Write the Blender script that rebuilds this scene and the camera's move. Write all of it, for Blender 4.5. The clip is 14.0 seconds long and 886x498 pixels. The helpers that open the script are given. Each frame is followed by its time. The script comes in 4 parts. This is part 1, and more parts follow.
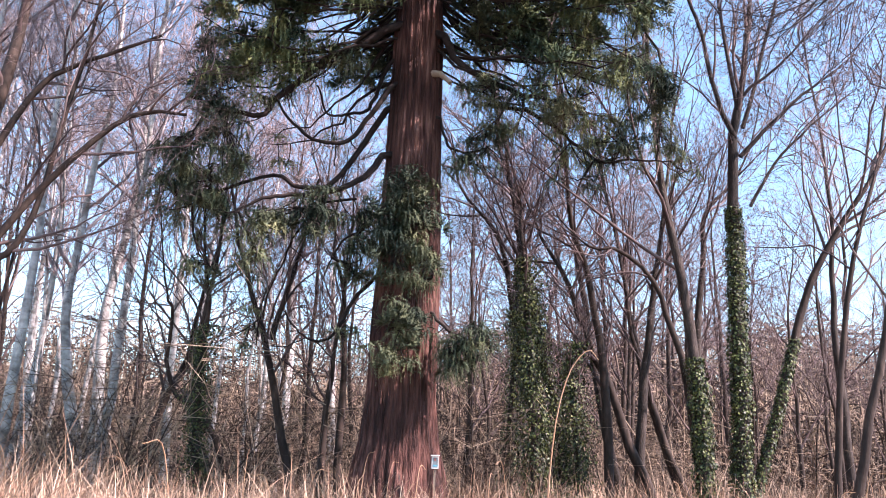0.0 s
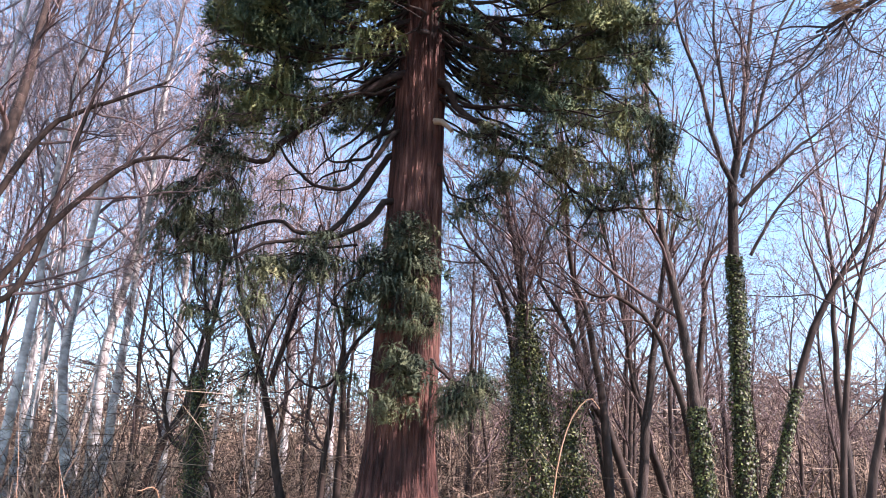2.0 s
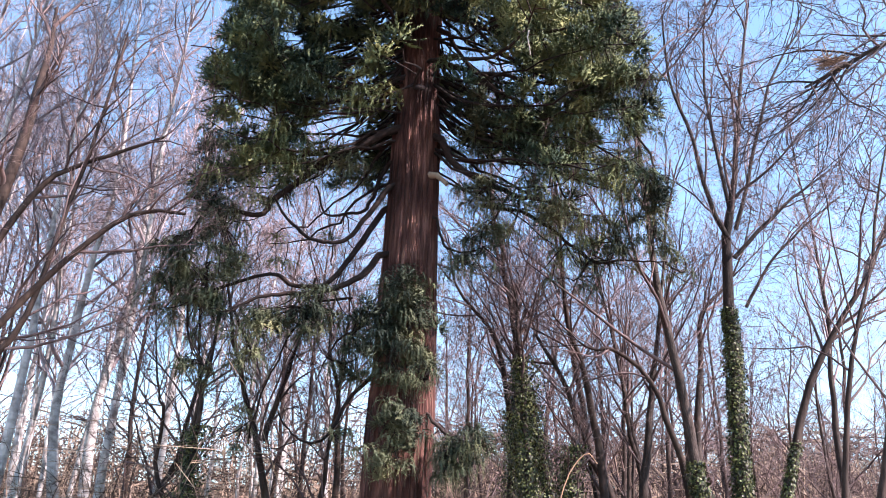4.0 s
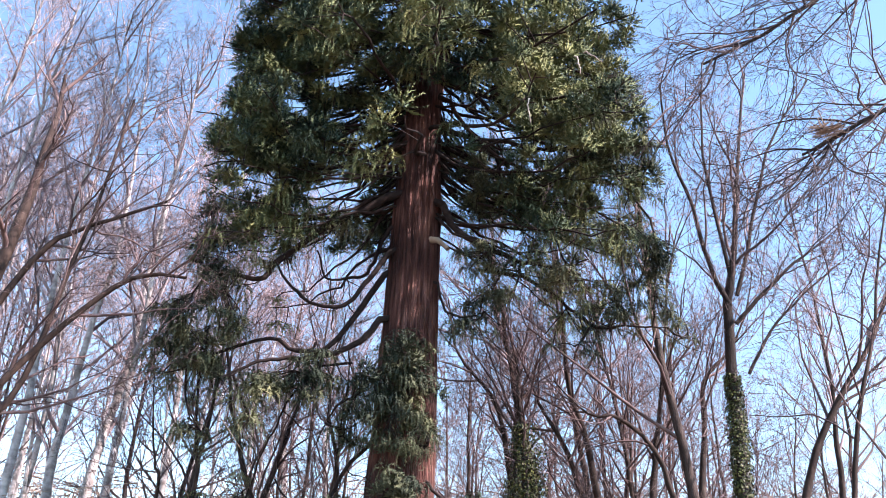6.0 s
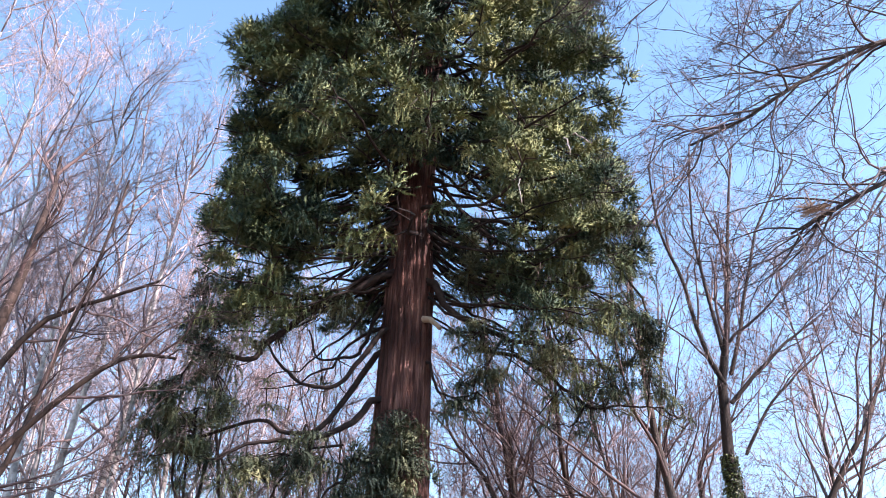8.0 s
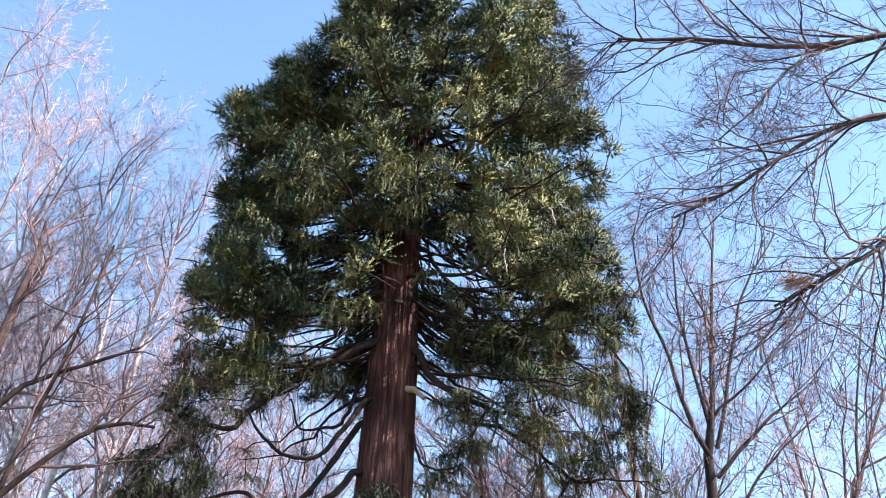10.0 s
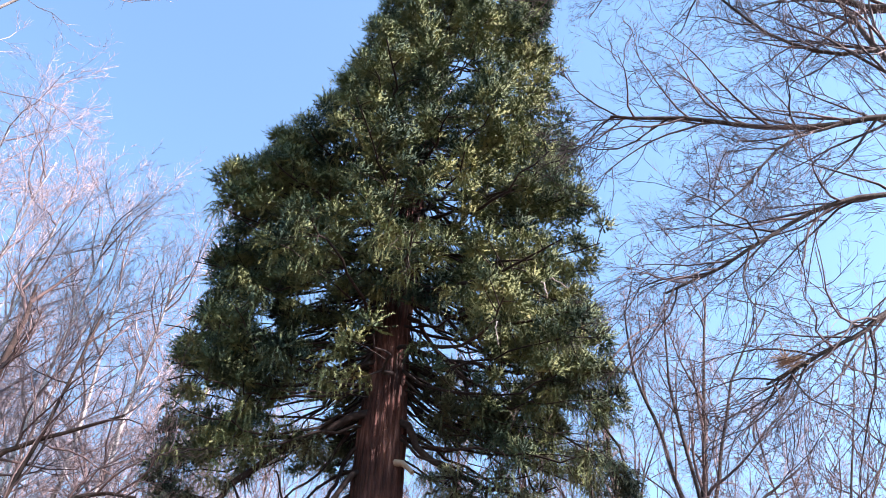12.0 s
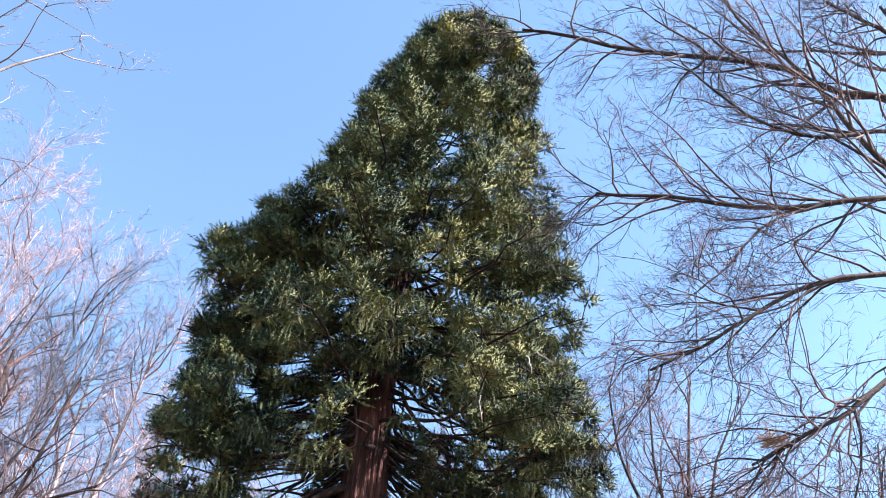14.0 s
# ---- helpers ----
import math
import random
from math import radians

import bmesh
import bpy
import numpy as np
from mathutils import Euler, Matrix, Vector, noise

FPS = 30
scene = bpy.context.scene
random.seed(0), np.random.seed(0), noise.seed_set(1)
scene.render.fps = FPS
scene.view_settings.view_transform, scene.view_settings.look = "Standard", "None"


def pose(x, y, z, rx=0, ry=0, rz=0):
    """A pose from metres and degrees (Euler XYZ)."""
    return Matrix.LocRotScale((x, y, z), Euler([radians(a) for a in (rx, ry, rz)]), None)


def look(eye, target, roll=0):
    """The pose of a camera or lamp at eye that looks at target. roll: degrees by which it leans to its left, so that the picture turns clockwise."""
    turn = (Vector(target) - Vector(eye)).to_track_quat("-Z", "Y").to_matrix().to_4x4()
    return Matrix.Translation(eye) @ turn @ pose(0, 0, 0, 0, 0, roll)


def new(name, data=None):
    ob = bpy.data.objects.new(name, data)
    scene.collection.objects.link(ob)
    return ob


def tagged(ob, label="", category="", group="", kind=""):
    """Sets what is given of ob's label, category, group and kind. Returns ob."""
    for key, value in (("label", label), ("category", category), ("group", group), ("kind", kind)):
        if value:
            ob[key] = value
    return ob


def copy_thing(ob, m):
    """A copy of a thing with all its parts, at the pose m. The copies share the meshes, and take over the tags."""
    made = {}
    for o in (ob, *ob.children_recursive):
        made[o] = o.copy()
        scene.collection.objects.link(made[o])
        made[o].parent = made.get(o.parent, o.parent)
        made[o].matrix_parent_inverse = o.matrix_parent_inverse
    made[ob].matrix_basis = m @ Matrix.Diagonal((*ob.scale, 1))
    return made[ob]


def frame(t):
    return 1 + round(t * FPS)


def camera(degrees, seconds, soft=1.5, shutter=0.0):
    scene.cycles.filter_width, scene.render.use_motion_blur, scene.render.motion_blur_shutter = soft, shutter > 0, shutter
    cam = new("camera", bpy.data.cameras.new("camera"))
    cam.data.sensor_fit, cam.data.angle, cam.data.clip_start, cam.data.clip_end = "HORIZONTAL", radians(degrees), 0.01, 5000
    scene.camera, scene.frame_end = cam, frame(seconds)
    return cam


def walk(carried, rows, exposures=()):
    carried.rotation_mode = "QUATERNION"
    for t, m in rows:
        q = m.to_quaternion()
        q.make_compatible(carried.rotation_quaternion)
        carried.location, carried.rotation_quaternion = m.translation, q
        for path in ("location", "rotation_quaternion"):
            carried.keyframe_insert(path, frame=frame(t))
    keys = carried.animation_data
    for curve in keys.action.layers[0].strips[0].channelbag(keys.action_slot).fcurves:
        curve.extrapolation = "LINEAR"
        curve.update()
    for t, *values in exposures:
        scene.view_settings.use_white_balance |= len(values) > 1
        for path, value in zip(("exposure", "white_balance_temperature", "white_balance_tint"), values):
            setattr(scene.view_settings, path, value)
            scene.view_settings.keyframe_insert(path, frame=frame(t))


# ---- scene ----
cam = camera(54.95, 14.0, soft=1.0)
EYE = 1.65
# seconds, and the camera's turn in degrees: tilt, lean, heading; it stands in one place
ROWS = [
    (0.0, 104.61, -1.94, -0.50),
    (0.5, 105.33, -2.10, -0.47),
    (1.0, 106.17, -2.22, -0.40),
    (1.5, 106.90, -2.40, -0.50),
    (2.0, 107.74, -2.33, -0.57),
    (2.5, 108.50, -2.27, -0.74),
    (3.0, 109.48, -2.09, -0.84),
    (5.5, 114.30, -2.20, -0.78),
    (6.0, 115.65, -2.31, -0.86),
    (6.5, 117.12, -2.46, -1.04),
    (7.0, 118.52, -2.34, -1.09),
    (7.5, 119.79, -2.18, -1.16),
    (8.0, 120.99, -1.92, -1.24),
    (10.5, 126.81, -2.02, -2.74),
    (11.0, 127.92, -2.12, -2.99),
    (11.5, 129.05, -2.25, -3.20),
    (12.0, 130.50, -2.46, -3.51),
    (12.5, 131.78, -2.59, -3.78),
    (13.0, 133.30, -2.73, -4.25),
    (13.5, 134.45, -2.75, -4.71),
    (14.0, 135.41, -2.65, -5.02),
]
walk(cam, [(t, pose(0, 0, EYE, rx, ry, rz)) for t, rx, ry, rz in ROWS], exposures=[(0.0, 1.84, 6400, 33), (3.2, 1.84, 6400, 33), (8.0, 1.90, 6400, 32), (14.0, 1.92, 6400, 31)])

# ---- sky and sun ----
SUN_HEIGHT, SUN_SIDE = 41.0, 111.0      # degrees above the horizon, and clockwise from straight ahead
world = bpy.data.worlds.new("sky")
scene.world = world
world.use_nodes = True
wn = world.node_tree
sky = wn.nodes.new("ShaderNodeTexSky")
sky.sky_type, sky.sun_disc = "NISHITA", False
sky.sun_elevation, sky.sun_rotation = radians(SUN_HEIGHT), radians(SUN_SIDE)
sky.air_density, sky.dust_density, sky.ozone_density = 1.0, 0.05, 1.0
hue = wn.nodes.new("ShaderNodeMix")
hue.data_type, hue.blend_type = "RGBA", "MULTIPLY"
hue.inputs["Factor"].default_value = 1.0
hue.inputs["B"].default_value = (0.79, 1.0, 0.90, 1.0)
wn.links.new(sky.outputs["Color"], hue.inputs["A"])
wn.links.new(hue.outputs["Result"], wn.nodes["Background"].inputs["Color"])
wn.nodes["Background"].inputs["Strength"].default_value = 0.13
sun = new("sun", bpy.data.lights.new("sun", "SUN"))
sun.data.energy, sun.data.angle, sun.data.color = 5.0, radians(0.5), (1.0, 0.92, 0.81)
sx, sy = math.sin(radians(SUN_SIDE)), math.cos(radians(SUN_SIDE))
sh = math.tan(radians(SUN_HEIGHT))
sun.matrix_world = look((60 * sx, 60 * sy, 60 * sh), (0, 0, 0))


# ---- materials ----
def mat(name, colours, scale=(6, 6, 6), detail=6.0, rough=0.8, bump=0.3, fine=40.0, island=0.0, spec=0.3, big=0.7, dist=0.02, low=0.30, high=0.70):
    """A procedural surface: a ramp of colours over noise at two scales, with fine relief."""
    m = bpy.data.materials.new(name)
    m.use_nodes = True
    n, l = m.node_tree.nodes, m.node_tree.links
    b = n["Principled BSDF"]
    b.inputs["Roughness"].default_value = rough
    b.inputs["Specular IOR Level"].default_value = spec
    co = n.new("ShaderNodeTexCoord")
    mp = n.new("ShaderNodeMapping")
    mp.inputs["Scale"].default_value = scale
    l.new(co.outputs["Object"], mp.inputs["Vector"])
    t1 = n.new("ShaderNodeTexNoise")
    t1.inputs["Scale"].default_value, t1.inputs["Detail"].default_value = 1.0, detail
    l.new(mp.outputs["Vector"], t1.inputs["Vector"])
    t2 = n.new("ShaderNodeTexNoise")
    t2.inputs["Scale"].default_value, t2.inputs["Detail"].default_value = big, 2.0
    l.new(co.outputs["Object"], t2.inputs["Vector"])
    mix = n.new("ShaderNodeMath")
    mix.operation = "MULTIPLY_ADD"
    mix.inputs[1].default_value = 0.5
    l.new(t2.outputs["Fac"], mix.inputs[0])
    half = n.new("ShaderNodeMath")
    half.operation = "MULTIPLY"
    half.inputs[1].default_value = 0.5
    l.new(t1.outputs["Fac"], half.inputs[0])
    l.new(half.outputs[0], mix.inputs[2])
    fac = mix.outputs[0]
    if island:
        geo = n.new("ShaderNodeNewGeometry")
        isl = n.new("ShaderNodeMath")
        isl.operation = "MULTIPLY_ADD"
        isl.inputs[1].default_value = island
        l.new(geo.outputs["Random Per Island"], isl.inputs[0])
        l.new(fac, isl.inputs[2])
        sub = n.new("ShaderNodeMath")
        sub.operation = "SUBTRACT"
        sub.inputs[1].default_value = island / 2
        l.new(isl.outputs[0], sub.inputs[0])
        fac = sub.outputs[0]
    ramp = n.new("ShaderNodeValToRGB")
    els = ramp.color_ramp.elements
    els[0].position, els[1].position = low, high
    els[0].color, els[1].color = (*colours[0], 1), (*colours[-1], 1)
    for i, c in enumerate(colours[1:-1]):
        els.new(low + (high - low) * (i + 1) / (len(colours) - 1)).color = (*c, 1)
    l.new(fac, ramp.inputs["Fac"])
    l.new(ramp.outputs["Color"], b.inputs["Base Color"])
    if bump:
        bp = n.new("ShaderNodeBump")
        bp.inputs["Strength"].default_value, bp.inputs["Distance"].default_value = bump, dist
        t3 = n.new("ShaderNodeTexNoise")
        t3.inputs["Scale"].default_value, t3.inputs["Detail"].default_value = fine, 4.0
        l.new(mp.outputs["Vector"], t3.inputs["Vector"])
        l.new(t3.outputs["Fac"], bp.inputs["Height"])
        l.new(bp.outputs["Normal"], b.inputs["Normal"])
    return m


RED_BARK = mat("red_bark", [(0.010, 0.004, 0.0034), (0.042, 0.0155, 0.012), (0.11, 0.045, 0.035), (0.27, 0.135, 0.105)], (11, 11, 1.1), 10, 0.85, 1.0, 3.0, dist=0.08, low=0.34, high=0.66)
# limb bark made near black: the crown's shade is put into its colour
SHADED_LIMB_BARK = mat("shaded_limb_bark", [(0.008, 0.005, 0.0045), (0.02, 0.012, 0.010), (0.05, 0.032, 0.026)], (10, 10, 10), 6, 0.85, 0.4, 4.0)
BLEACHED = mat("bleached_wood", [(0.28, 0.22, 0.18), (0.5, 0.43, 0.38)], (10, 10, 4), 4, 0.7, 0.2)
CUT_WOOD = mat("cut_wood", [(0.22, 0.15, 0.1), (0.42, 0.32, 0.24)], (12, 12, 3), 6, 0.7, 0.3)
NEEDLES = mat("needles", [(0.013, 0.031, 0.028), (0.042, 0.073, 0.048), (0.155, 0.182, 0.078), (0.31, 0.31, 0.135)], (1.6, 1.6, 1.6), 4, 0.75, 0.0, island=0.07, spec=0.12, big=0.45)
DRAPES = mat("drapes", [(0.013, 0.027, 0.024), (0.044, 0.062, 0.044), (0.145, 0.16, 0.088), (0.32, 0.315, 0.16)], (1.6, 1.6, 1.6), 4, 0.75, 0.0, island=0.07, spec=0.12, big=0.7)
GREY_BARK = mat("grey_bark", [(0.014, 0.0098, 0.0083), (0.037, 0.026, 0.0215), (0.105, 0.077, 0.065)], (9, 9, 3), 6, 0.85, 0.8, 5.0, dist=0.04)
BROWN_BARK = mat("brown_bark", [(0.0125, 0.008, 0.0066), (0.033, 0.021, 0.0165), (0.09, 0.06, 0.047)], (9, 9, 3), 6, 0.85, 0.4, 5.0)
PALE_BARK = mat("pale_bark", [(0.06, 0.05, 0.045), (0.22, 0.195, 0.18), (0.50, 0.47, 0.45), (0.74, 0.71, 0.68)], (4, 4, 5), 5, 0.7, 0.3, 5.0)
TWIGS_BROWN = mat("brown_twigs", [(0.042, 0.026, 0.025), (0.09, 0.058, 0.055), (0.195, 0.135, 0.125)], (3, 3, 3), 3, 0.7, 0.0, island=0.4)
TWIGS_PALE = mat("pale_twigs", [(0.092, 0.066, 0.068), (0.205, 0.153, 0.156), (0.44, 0.365, 0.365)], (3, 3, 3), 3, 0.7, 0.0, island=0.4)
TWIGS_DARK = mat("dark_twigs", [(0.022, 0.014, 0.014), (0.055, 0.036, 0.036), (0.14, 0.10, 0.098)], (3, 3, 3), 3, 0.7, 0.0, island=0.4)
IVY = mat("ivy_leaves", [(0.012, 0.02, 0.007), (0.03, 0.042, 0.012), (0.10, 0.115, 0.034)], (8, 8, 8), 3, 0.45, 0.0, island=0.7, spec=0.3)
DRY_GRASS = mat("dry_grass", [(0.15, 0.083, 0.052), (0.33, 0.2, 0.132), (0.58, 0.405, 0.29)], (2, 2, 2), 4, 0.75, 0.0, island=0.6)
CANE = mat("dry_cane", [(0.30, 0.16, 0.09), (0.47, 0.29, 0.18)], (5, 5, 2), 4, 0.7, 0.2)
SOIL = mat("leaf_litter", [(0.06, 0.036, 0.025), (0.13, 0.082, 0.058), (0.22, 0.15, 0.11)], (2.5, 2.5, 2.5), 10, 0.95, 0.8, 6.0, big=0.12, dist=0.06)
FAR_WOOD = mat("far_wood", [(0.05, 0.034, 0.03), (0.10, 0.07, 0.06), (0.19, 0.14, 0.12)], (1.2, 1.2, 0.35), 10, 0.95, 0.8, 2.0, big=0.06, dist=0.5)
THICKET = mat("thicket_stems", [(0.03, 0.019, 0.014), (0.08, 0.052, 0.038), (0.32, 0.235, 0.17)], (1, 1, 1), 4, 0.8, 0.0, island=0.8)
WHITE_PAINT = mat("white_paint", [(0.66, 0.66, 0.63), (0.80, 0.80, 0.78)], (20, 20, 20), 4, 0.5, 0.1)
SIGN_BLUE = mat("sign_blue", [(0.20, 0.22, 0.23), (0.30, 0.32, 0.33)], (30, 30, 30), 3, 0.4, 0.0)
SIGN_RED = mat("sign_red", [(0.40, 0.12, 0.10), (0.52, 0.20, 0.16)], (30, 30, 30), 3, 0.4, 0.0)
SIGN_TEAL = mat("sign_teal", [(0.12, 0.36, 0.44), (0.20, 0.48, 0.55)], (30, 30, 30), 3, 0.4, 0.0)
POST_WOOD = mat("post_wood", [(0.14, 0.10, 0.075), (0.26, 0.20, 0.15)], (12, 12, 2), 5, 0.8, 0.3)


# ---- mesh helpers ----
def mesh_of(name, verts, quads=None, tris=None, smooth=True):
    """A mesh from arrays of corners, quads and triangles."""
    me = bpy.data.meshes.new(name)
    verts = np.asarray(verts, dtype=np.float32).reshape(-1, 3)
    quads = np.zeros((0, 4), np.int32) if quads is None or not len(quads) else np.asarray(quads, np.int32)
    tris = np.zeros((0, 3), np.int32) if tris is None or not len(tris) else np.asarray(tris, np.int32)
    me.vertices.add(len(verts))
    me.vertices.foreach_set("co", verts.ravel())
    loops = np.concatenate([quads.ravel(), tris.ravel()]).astype(np.int32)
    me.loops.add(len(loops))
    me.loops.foreach_set("vertex_index", loops)
    nq, nt = len(quads), len(tris)
    starts = np.concatenate([np.arange(nq) * 4, nq * 4 + np.arange(nt) * 3]).astype(np.int32)
    me.polygons.add(nq + nt)
    me.polygons.foreach_set("loop_start", starts)
    me.update(calc_edges=True)
    me.polygons.foreach_set("use_smooth", np.full(nq + nt, smooth, dtype=bool))
    return me


class Tubes:
    """Collects tapered tubes along lines of points."""

    def __init__(self):
        self.v, self.q, self.n = [], [], 0

    def add(self, pts, radii, sides):
        pts = np.asarray(pts, float)
        k = len(pts)
        d = np.gradient(pts, axis=0)
        d /= np.linalg.norm(d, axis=1)[:, None] + 1e-9
        ref = np.eye(3)[np.argmin(np.abs(d.mean(0)))]
        u = np.cross(d, ref)
        u /= np.linalg.norm(u, axis=1)[:, None] + 1e-9
        w = np.cross(d, u)
        a = np.arange(sides) * 2 * np.pi / sides
        ring = u[:, None] * np.cos(a)[None, :, None] + w[:, None] * np.sin(a)[None, :, None]
        v = pts[:, None] + ring * np.asarray(radii, float)[:, None, None]
        i = np.arange(k - 1)[:, None] * sides
        j = np.arange(sides)[None]
        j2 = (j + 1) % sides
        q = np.stack([i + j, i + j2, i + sides + j2, i + sides + j], -1).reshape(-1, 4)
        self.v.append(v.reshape(-1, 3))
        self.q.append(q + self.n)
        self.n += k * sides

    def mesh(self, name):
        return mesh_of(name, np.concatenate(self.v), np.concatenate(self.q))


def part(name, me, material, parent, label=""):
    """Links a mesh as one part under its thing."""
    me.materials.clear()
    me.materials.append(material)
    ob = new(name, me)
    ob.parent = parent
    if label:
        tagged(ob, label)
    return ob


def bm_mesh(name, bm):
    me = bpy.data.meshes.new(name)
    bm.to_mesh(me)
    bm.free()
    return me


def box(name, size, at=(0, 0, 0), bevel=0.004, turn=None):
    bm = bmesh.new()
    bmesh.ops.create_cube(bm, size=1.0)
    bmesh.ops.scale(bm, vec=size, verts=bm.verts)
    bmesh.ops.bevel(bm, geom=bm.edges, offset=bevel, segments=2, affect="EDGES")
    if turn is not None:
        bmesh.ops.transform(bm, matrix=turn, verts=bm.verts)
    bmesh.ops.translate(bm, vec=at, verts=bm.verts)
    return bm_mesh(name, bm)


def bezier(p0, p1, p2, n):
    t = np.linspace(0, 1, n)[:, None]
    return (1 - t) ** 2 * np.array(p0, float) + 2 * t * (1 - t) * np.array(p1, float) + t * t * np.array(p2, float)


def smooth_line(points, n):
    """A rounded line through a few given bends."""
    p = np.array(points, float)
    p = np.vstack([2 * p[0] - p[1], p, 2 * p[-1] - p[-2]])
    out = []
    segs = len(p) - 3
    for s in np.linspace(0, segs - 1e-6, n):
        i = int(s)
        t = s - i
        a, b, c, d = p[i:i + 4]
        out.append(0.5 * (2 * b + (c - a) * t + (2 * a - 5 * b + 4 * c - d) * t * t + (3 * b - a - 3 * c + d) * t ** 3))
    return np.array(out)


def wander(rng, pts, amount):
    """Adds a slow random wobble to a line, none at its start."""
    k = len(pts)
    w = np.cumsum(rng.normal(0, 1, (k, 3)), axis=0)
    w -= w[0]
    return pts + w * amount / math.sqrt(k)


def stamp(tv, tf, mats):
    """Copies of a template (corners, faces) by 4 x 4 matrices, as arrays."""
    m = np.asarray(mats, float)
    v = np.einsum("nij,kj->nki", m[:, :3, :3], tv) + m[:, None, :3, 3]
    f = tf[None] + (np.arange(len(m)) * len(tv))[:, None, None]
    return v.reshape(-1, 3), f.reshape(-1, tf.shape[1])


def turns(rng, at, out, up_mix, size):
    """A matrix whose z axis leans from upright towards the direction out, at a place and size."""
    z = np.array(out, float) * (1 - up_mix) + np.array((0, 0, 1.0)) * up_mix
    z /= np.linalg.norm(z) + 1e-9
    a = rng.normal(0, 1, 3)
    x = np.cross(a, z)
    x /= np.linalg.norm(x) + 1e-9
    y = np.cross(z, x)
    m = np.eye(4)
    m[:3, 0], m[:3, 1], m[:3, 2], m[:3, 3] = x * size, y * size, z * size, at
    return m


# ---- ground ----
def build_ground():
    n, half = 140, 1500.0
    u = np.linspace(-1, 1, n)
    g = np.sign(u) * np.abs(u) ** 3 * half
    X, Y = np.meshgrid(g, g)
    Z = np.array([noise.noise(Vector((x * 0.08, y * 0.08, 3.0))) * 0.10 for x, y in zip(X.ravel(), Y.ravel())])
    Z -= 0.10
    v = np.stack([X.ravel(), Y.ravel(), Z], 1)
    i = np.arange(n - 1)
    a = (i[:, None] * n + i[None]).ravel()
    q = np.stack([a, a + 1, a + n + 1, a + n], 1)
    ob = new("ground", mesh_of("ground", v, q))
    ob.data.materials.append(SOIL)
    tagged(ob, "flat ground with brown leaf litter and dead grass", "ground", kind="structure")


build_ground()

# ---- giant sequoia ----
TREE_Y = 18.0
EDGE_Z = [5.2, 6.3, 7.3, 8.3, 9.7, 11.2, 12.3, 13.7, 15.2, 16.4, 17.7, 19.2, 20.6, 21.9, 23.0, 24.3, 26.1, 27.4, 28.5, 30.2, 31.6, 33.0, 34.0]
EDGE_LEFT = [-5.4, -6.2, -6.5, -6.5, -6.0, -5.9, -6.0, -6.2, -5.7, -6.2, -6.5, -6.6, -5.6, -4.4, -3.7, -3.0, -3.1, -2.7, -2.3, -1.5, -1.0, -0.3, 0.7]
EDGE_RIGHT = [4.6, 4.8, 5.0, 5.3, 5.3, 5.3, 5.3, 4.9, 5.1, 5.3, 5.5, 5.0, 4.6, 4.4, 4.5, 4.6, 4.2, 3.7, 3.9, 4.2, 3.5, 3.0, 2.2]
# openings in the crown where limbs and sky show: x, height, half width, half height
GAPS_LEFT = [(-2.4, 8.8, 1.2, 1.1), (-4.4, 9.45, 0.7, 0.4), (-2.6, 11.6, 0.5, 0.25), (-4.8, 11.75, 0.5, 0.3), (-2.3, 13.9, 0.2, 0.15),
             (-1.7, 14.8, 0.2, 0.15), (-1.9, 17.3, 0.3, 0.2), (-2.9, 14.9, 0.3, 0.2), (-5.75, 16.6, 0.3, 0.2), (-4.0, 14.1, 0.3, 0.2)]
GAPS_RIGHT = [(0.2, 11.9, 0.3, 0.5), (1.3, 10.4, 0.6, 0.3), (3.0, 10.1, 0.6, 0.3), (3.9, 11.3, 0.3, 0.25), (2.6, 13.05, 0.35, 0.2),
              (0.5, 13.45, 0.3, 0.35), (1.3, 13.6, 0.25, 0.3), (1.9, 19.3, 0.25, 0.2), (0.4, 19.5, 0.2, 0.2)]


def axis_x(z):
    return float(np.interp(z, [0, 14, 20, 26, 30, 34], [-0.76, -0.72, -0.45, 0.2, 0.85, 1.45]))


def trunk_r(z):
    return float(np.interp(z, [0, 0.8, 1.4, 2.2, 3.2, 5.5, 8, 11.6, 14, 20, 26, 33], [1.30, 1.12, 0.98, 0.82, 0.72, 0.69, 0.62, 0.55, 0.44, 0.30, 0.16, 0.03]))


def shown(p):
    """Where a place in the crown stands against the trunk's plane, looked at from the clearing."""
    k = TREE_Y / max(3.0, p[1])
    return p[0] * k, EYE + (p[2] - EYE) * k, k


def room(rng, p, r):
    """Whether a tuft of radius r keeps inside the crown's outline, off the bare trunk and out of the openings."""
    x, z, k = shown(p)
    r *= k
    if not (np.interp(z, EDGE_Z, EDGE_LEFT) + r < x < np.interp(z, EDGE_Z, EDGE_RIGHT) - r) or z + r > 34.0:
        return False
    if p[1] < TREE_Y and abs(x - axis_x(z)) < 0.50 + r * 0.7 and 8.2 < z < 14.2:
        return False
    for gx, gz, a, b in GAPS_LEFT + GAPS_RIGHT:
        if ((x - gx) / (a + r)) ** 2 + ((z - gz) / (b + r)) ** 2 < 1 and rng.uniform() < 0.86:
            return False
    return True


def reach(z, way):
    """How far the crown reaches from the trunk's axis at a height, in a direction (radians, 0 to the sunny side)."""
    right = np.interp(z, EDGE_Z, EDGE_RIGHT) - axis_x(z)
    left = axis_x(z) - np.interp(z, EDGE_Z, EDGE_LEFT)
    mean = 0.5 * (left + right)
    c = math.cos(way)
    return abs(c) * (right if c > 0 else left) + (1 - abs(c)) * mean


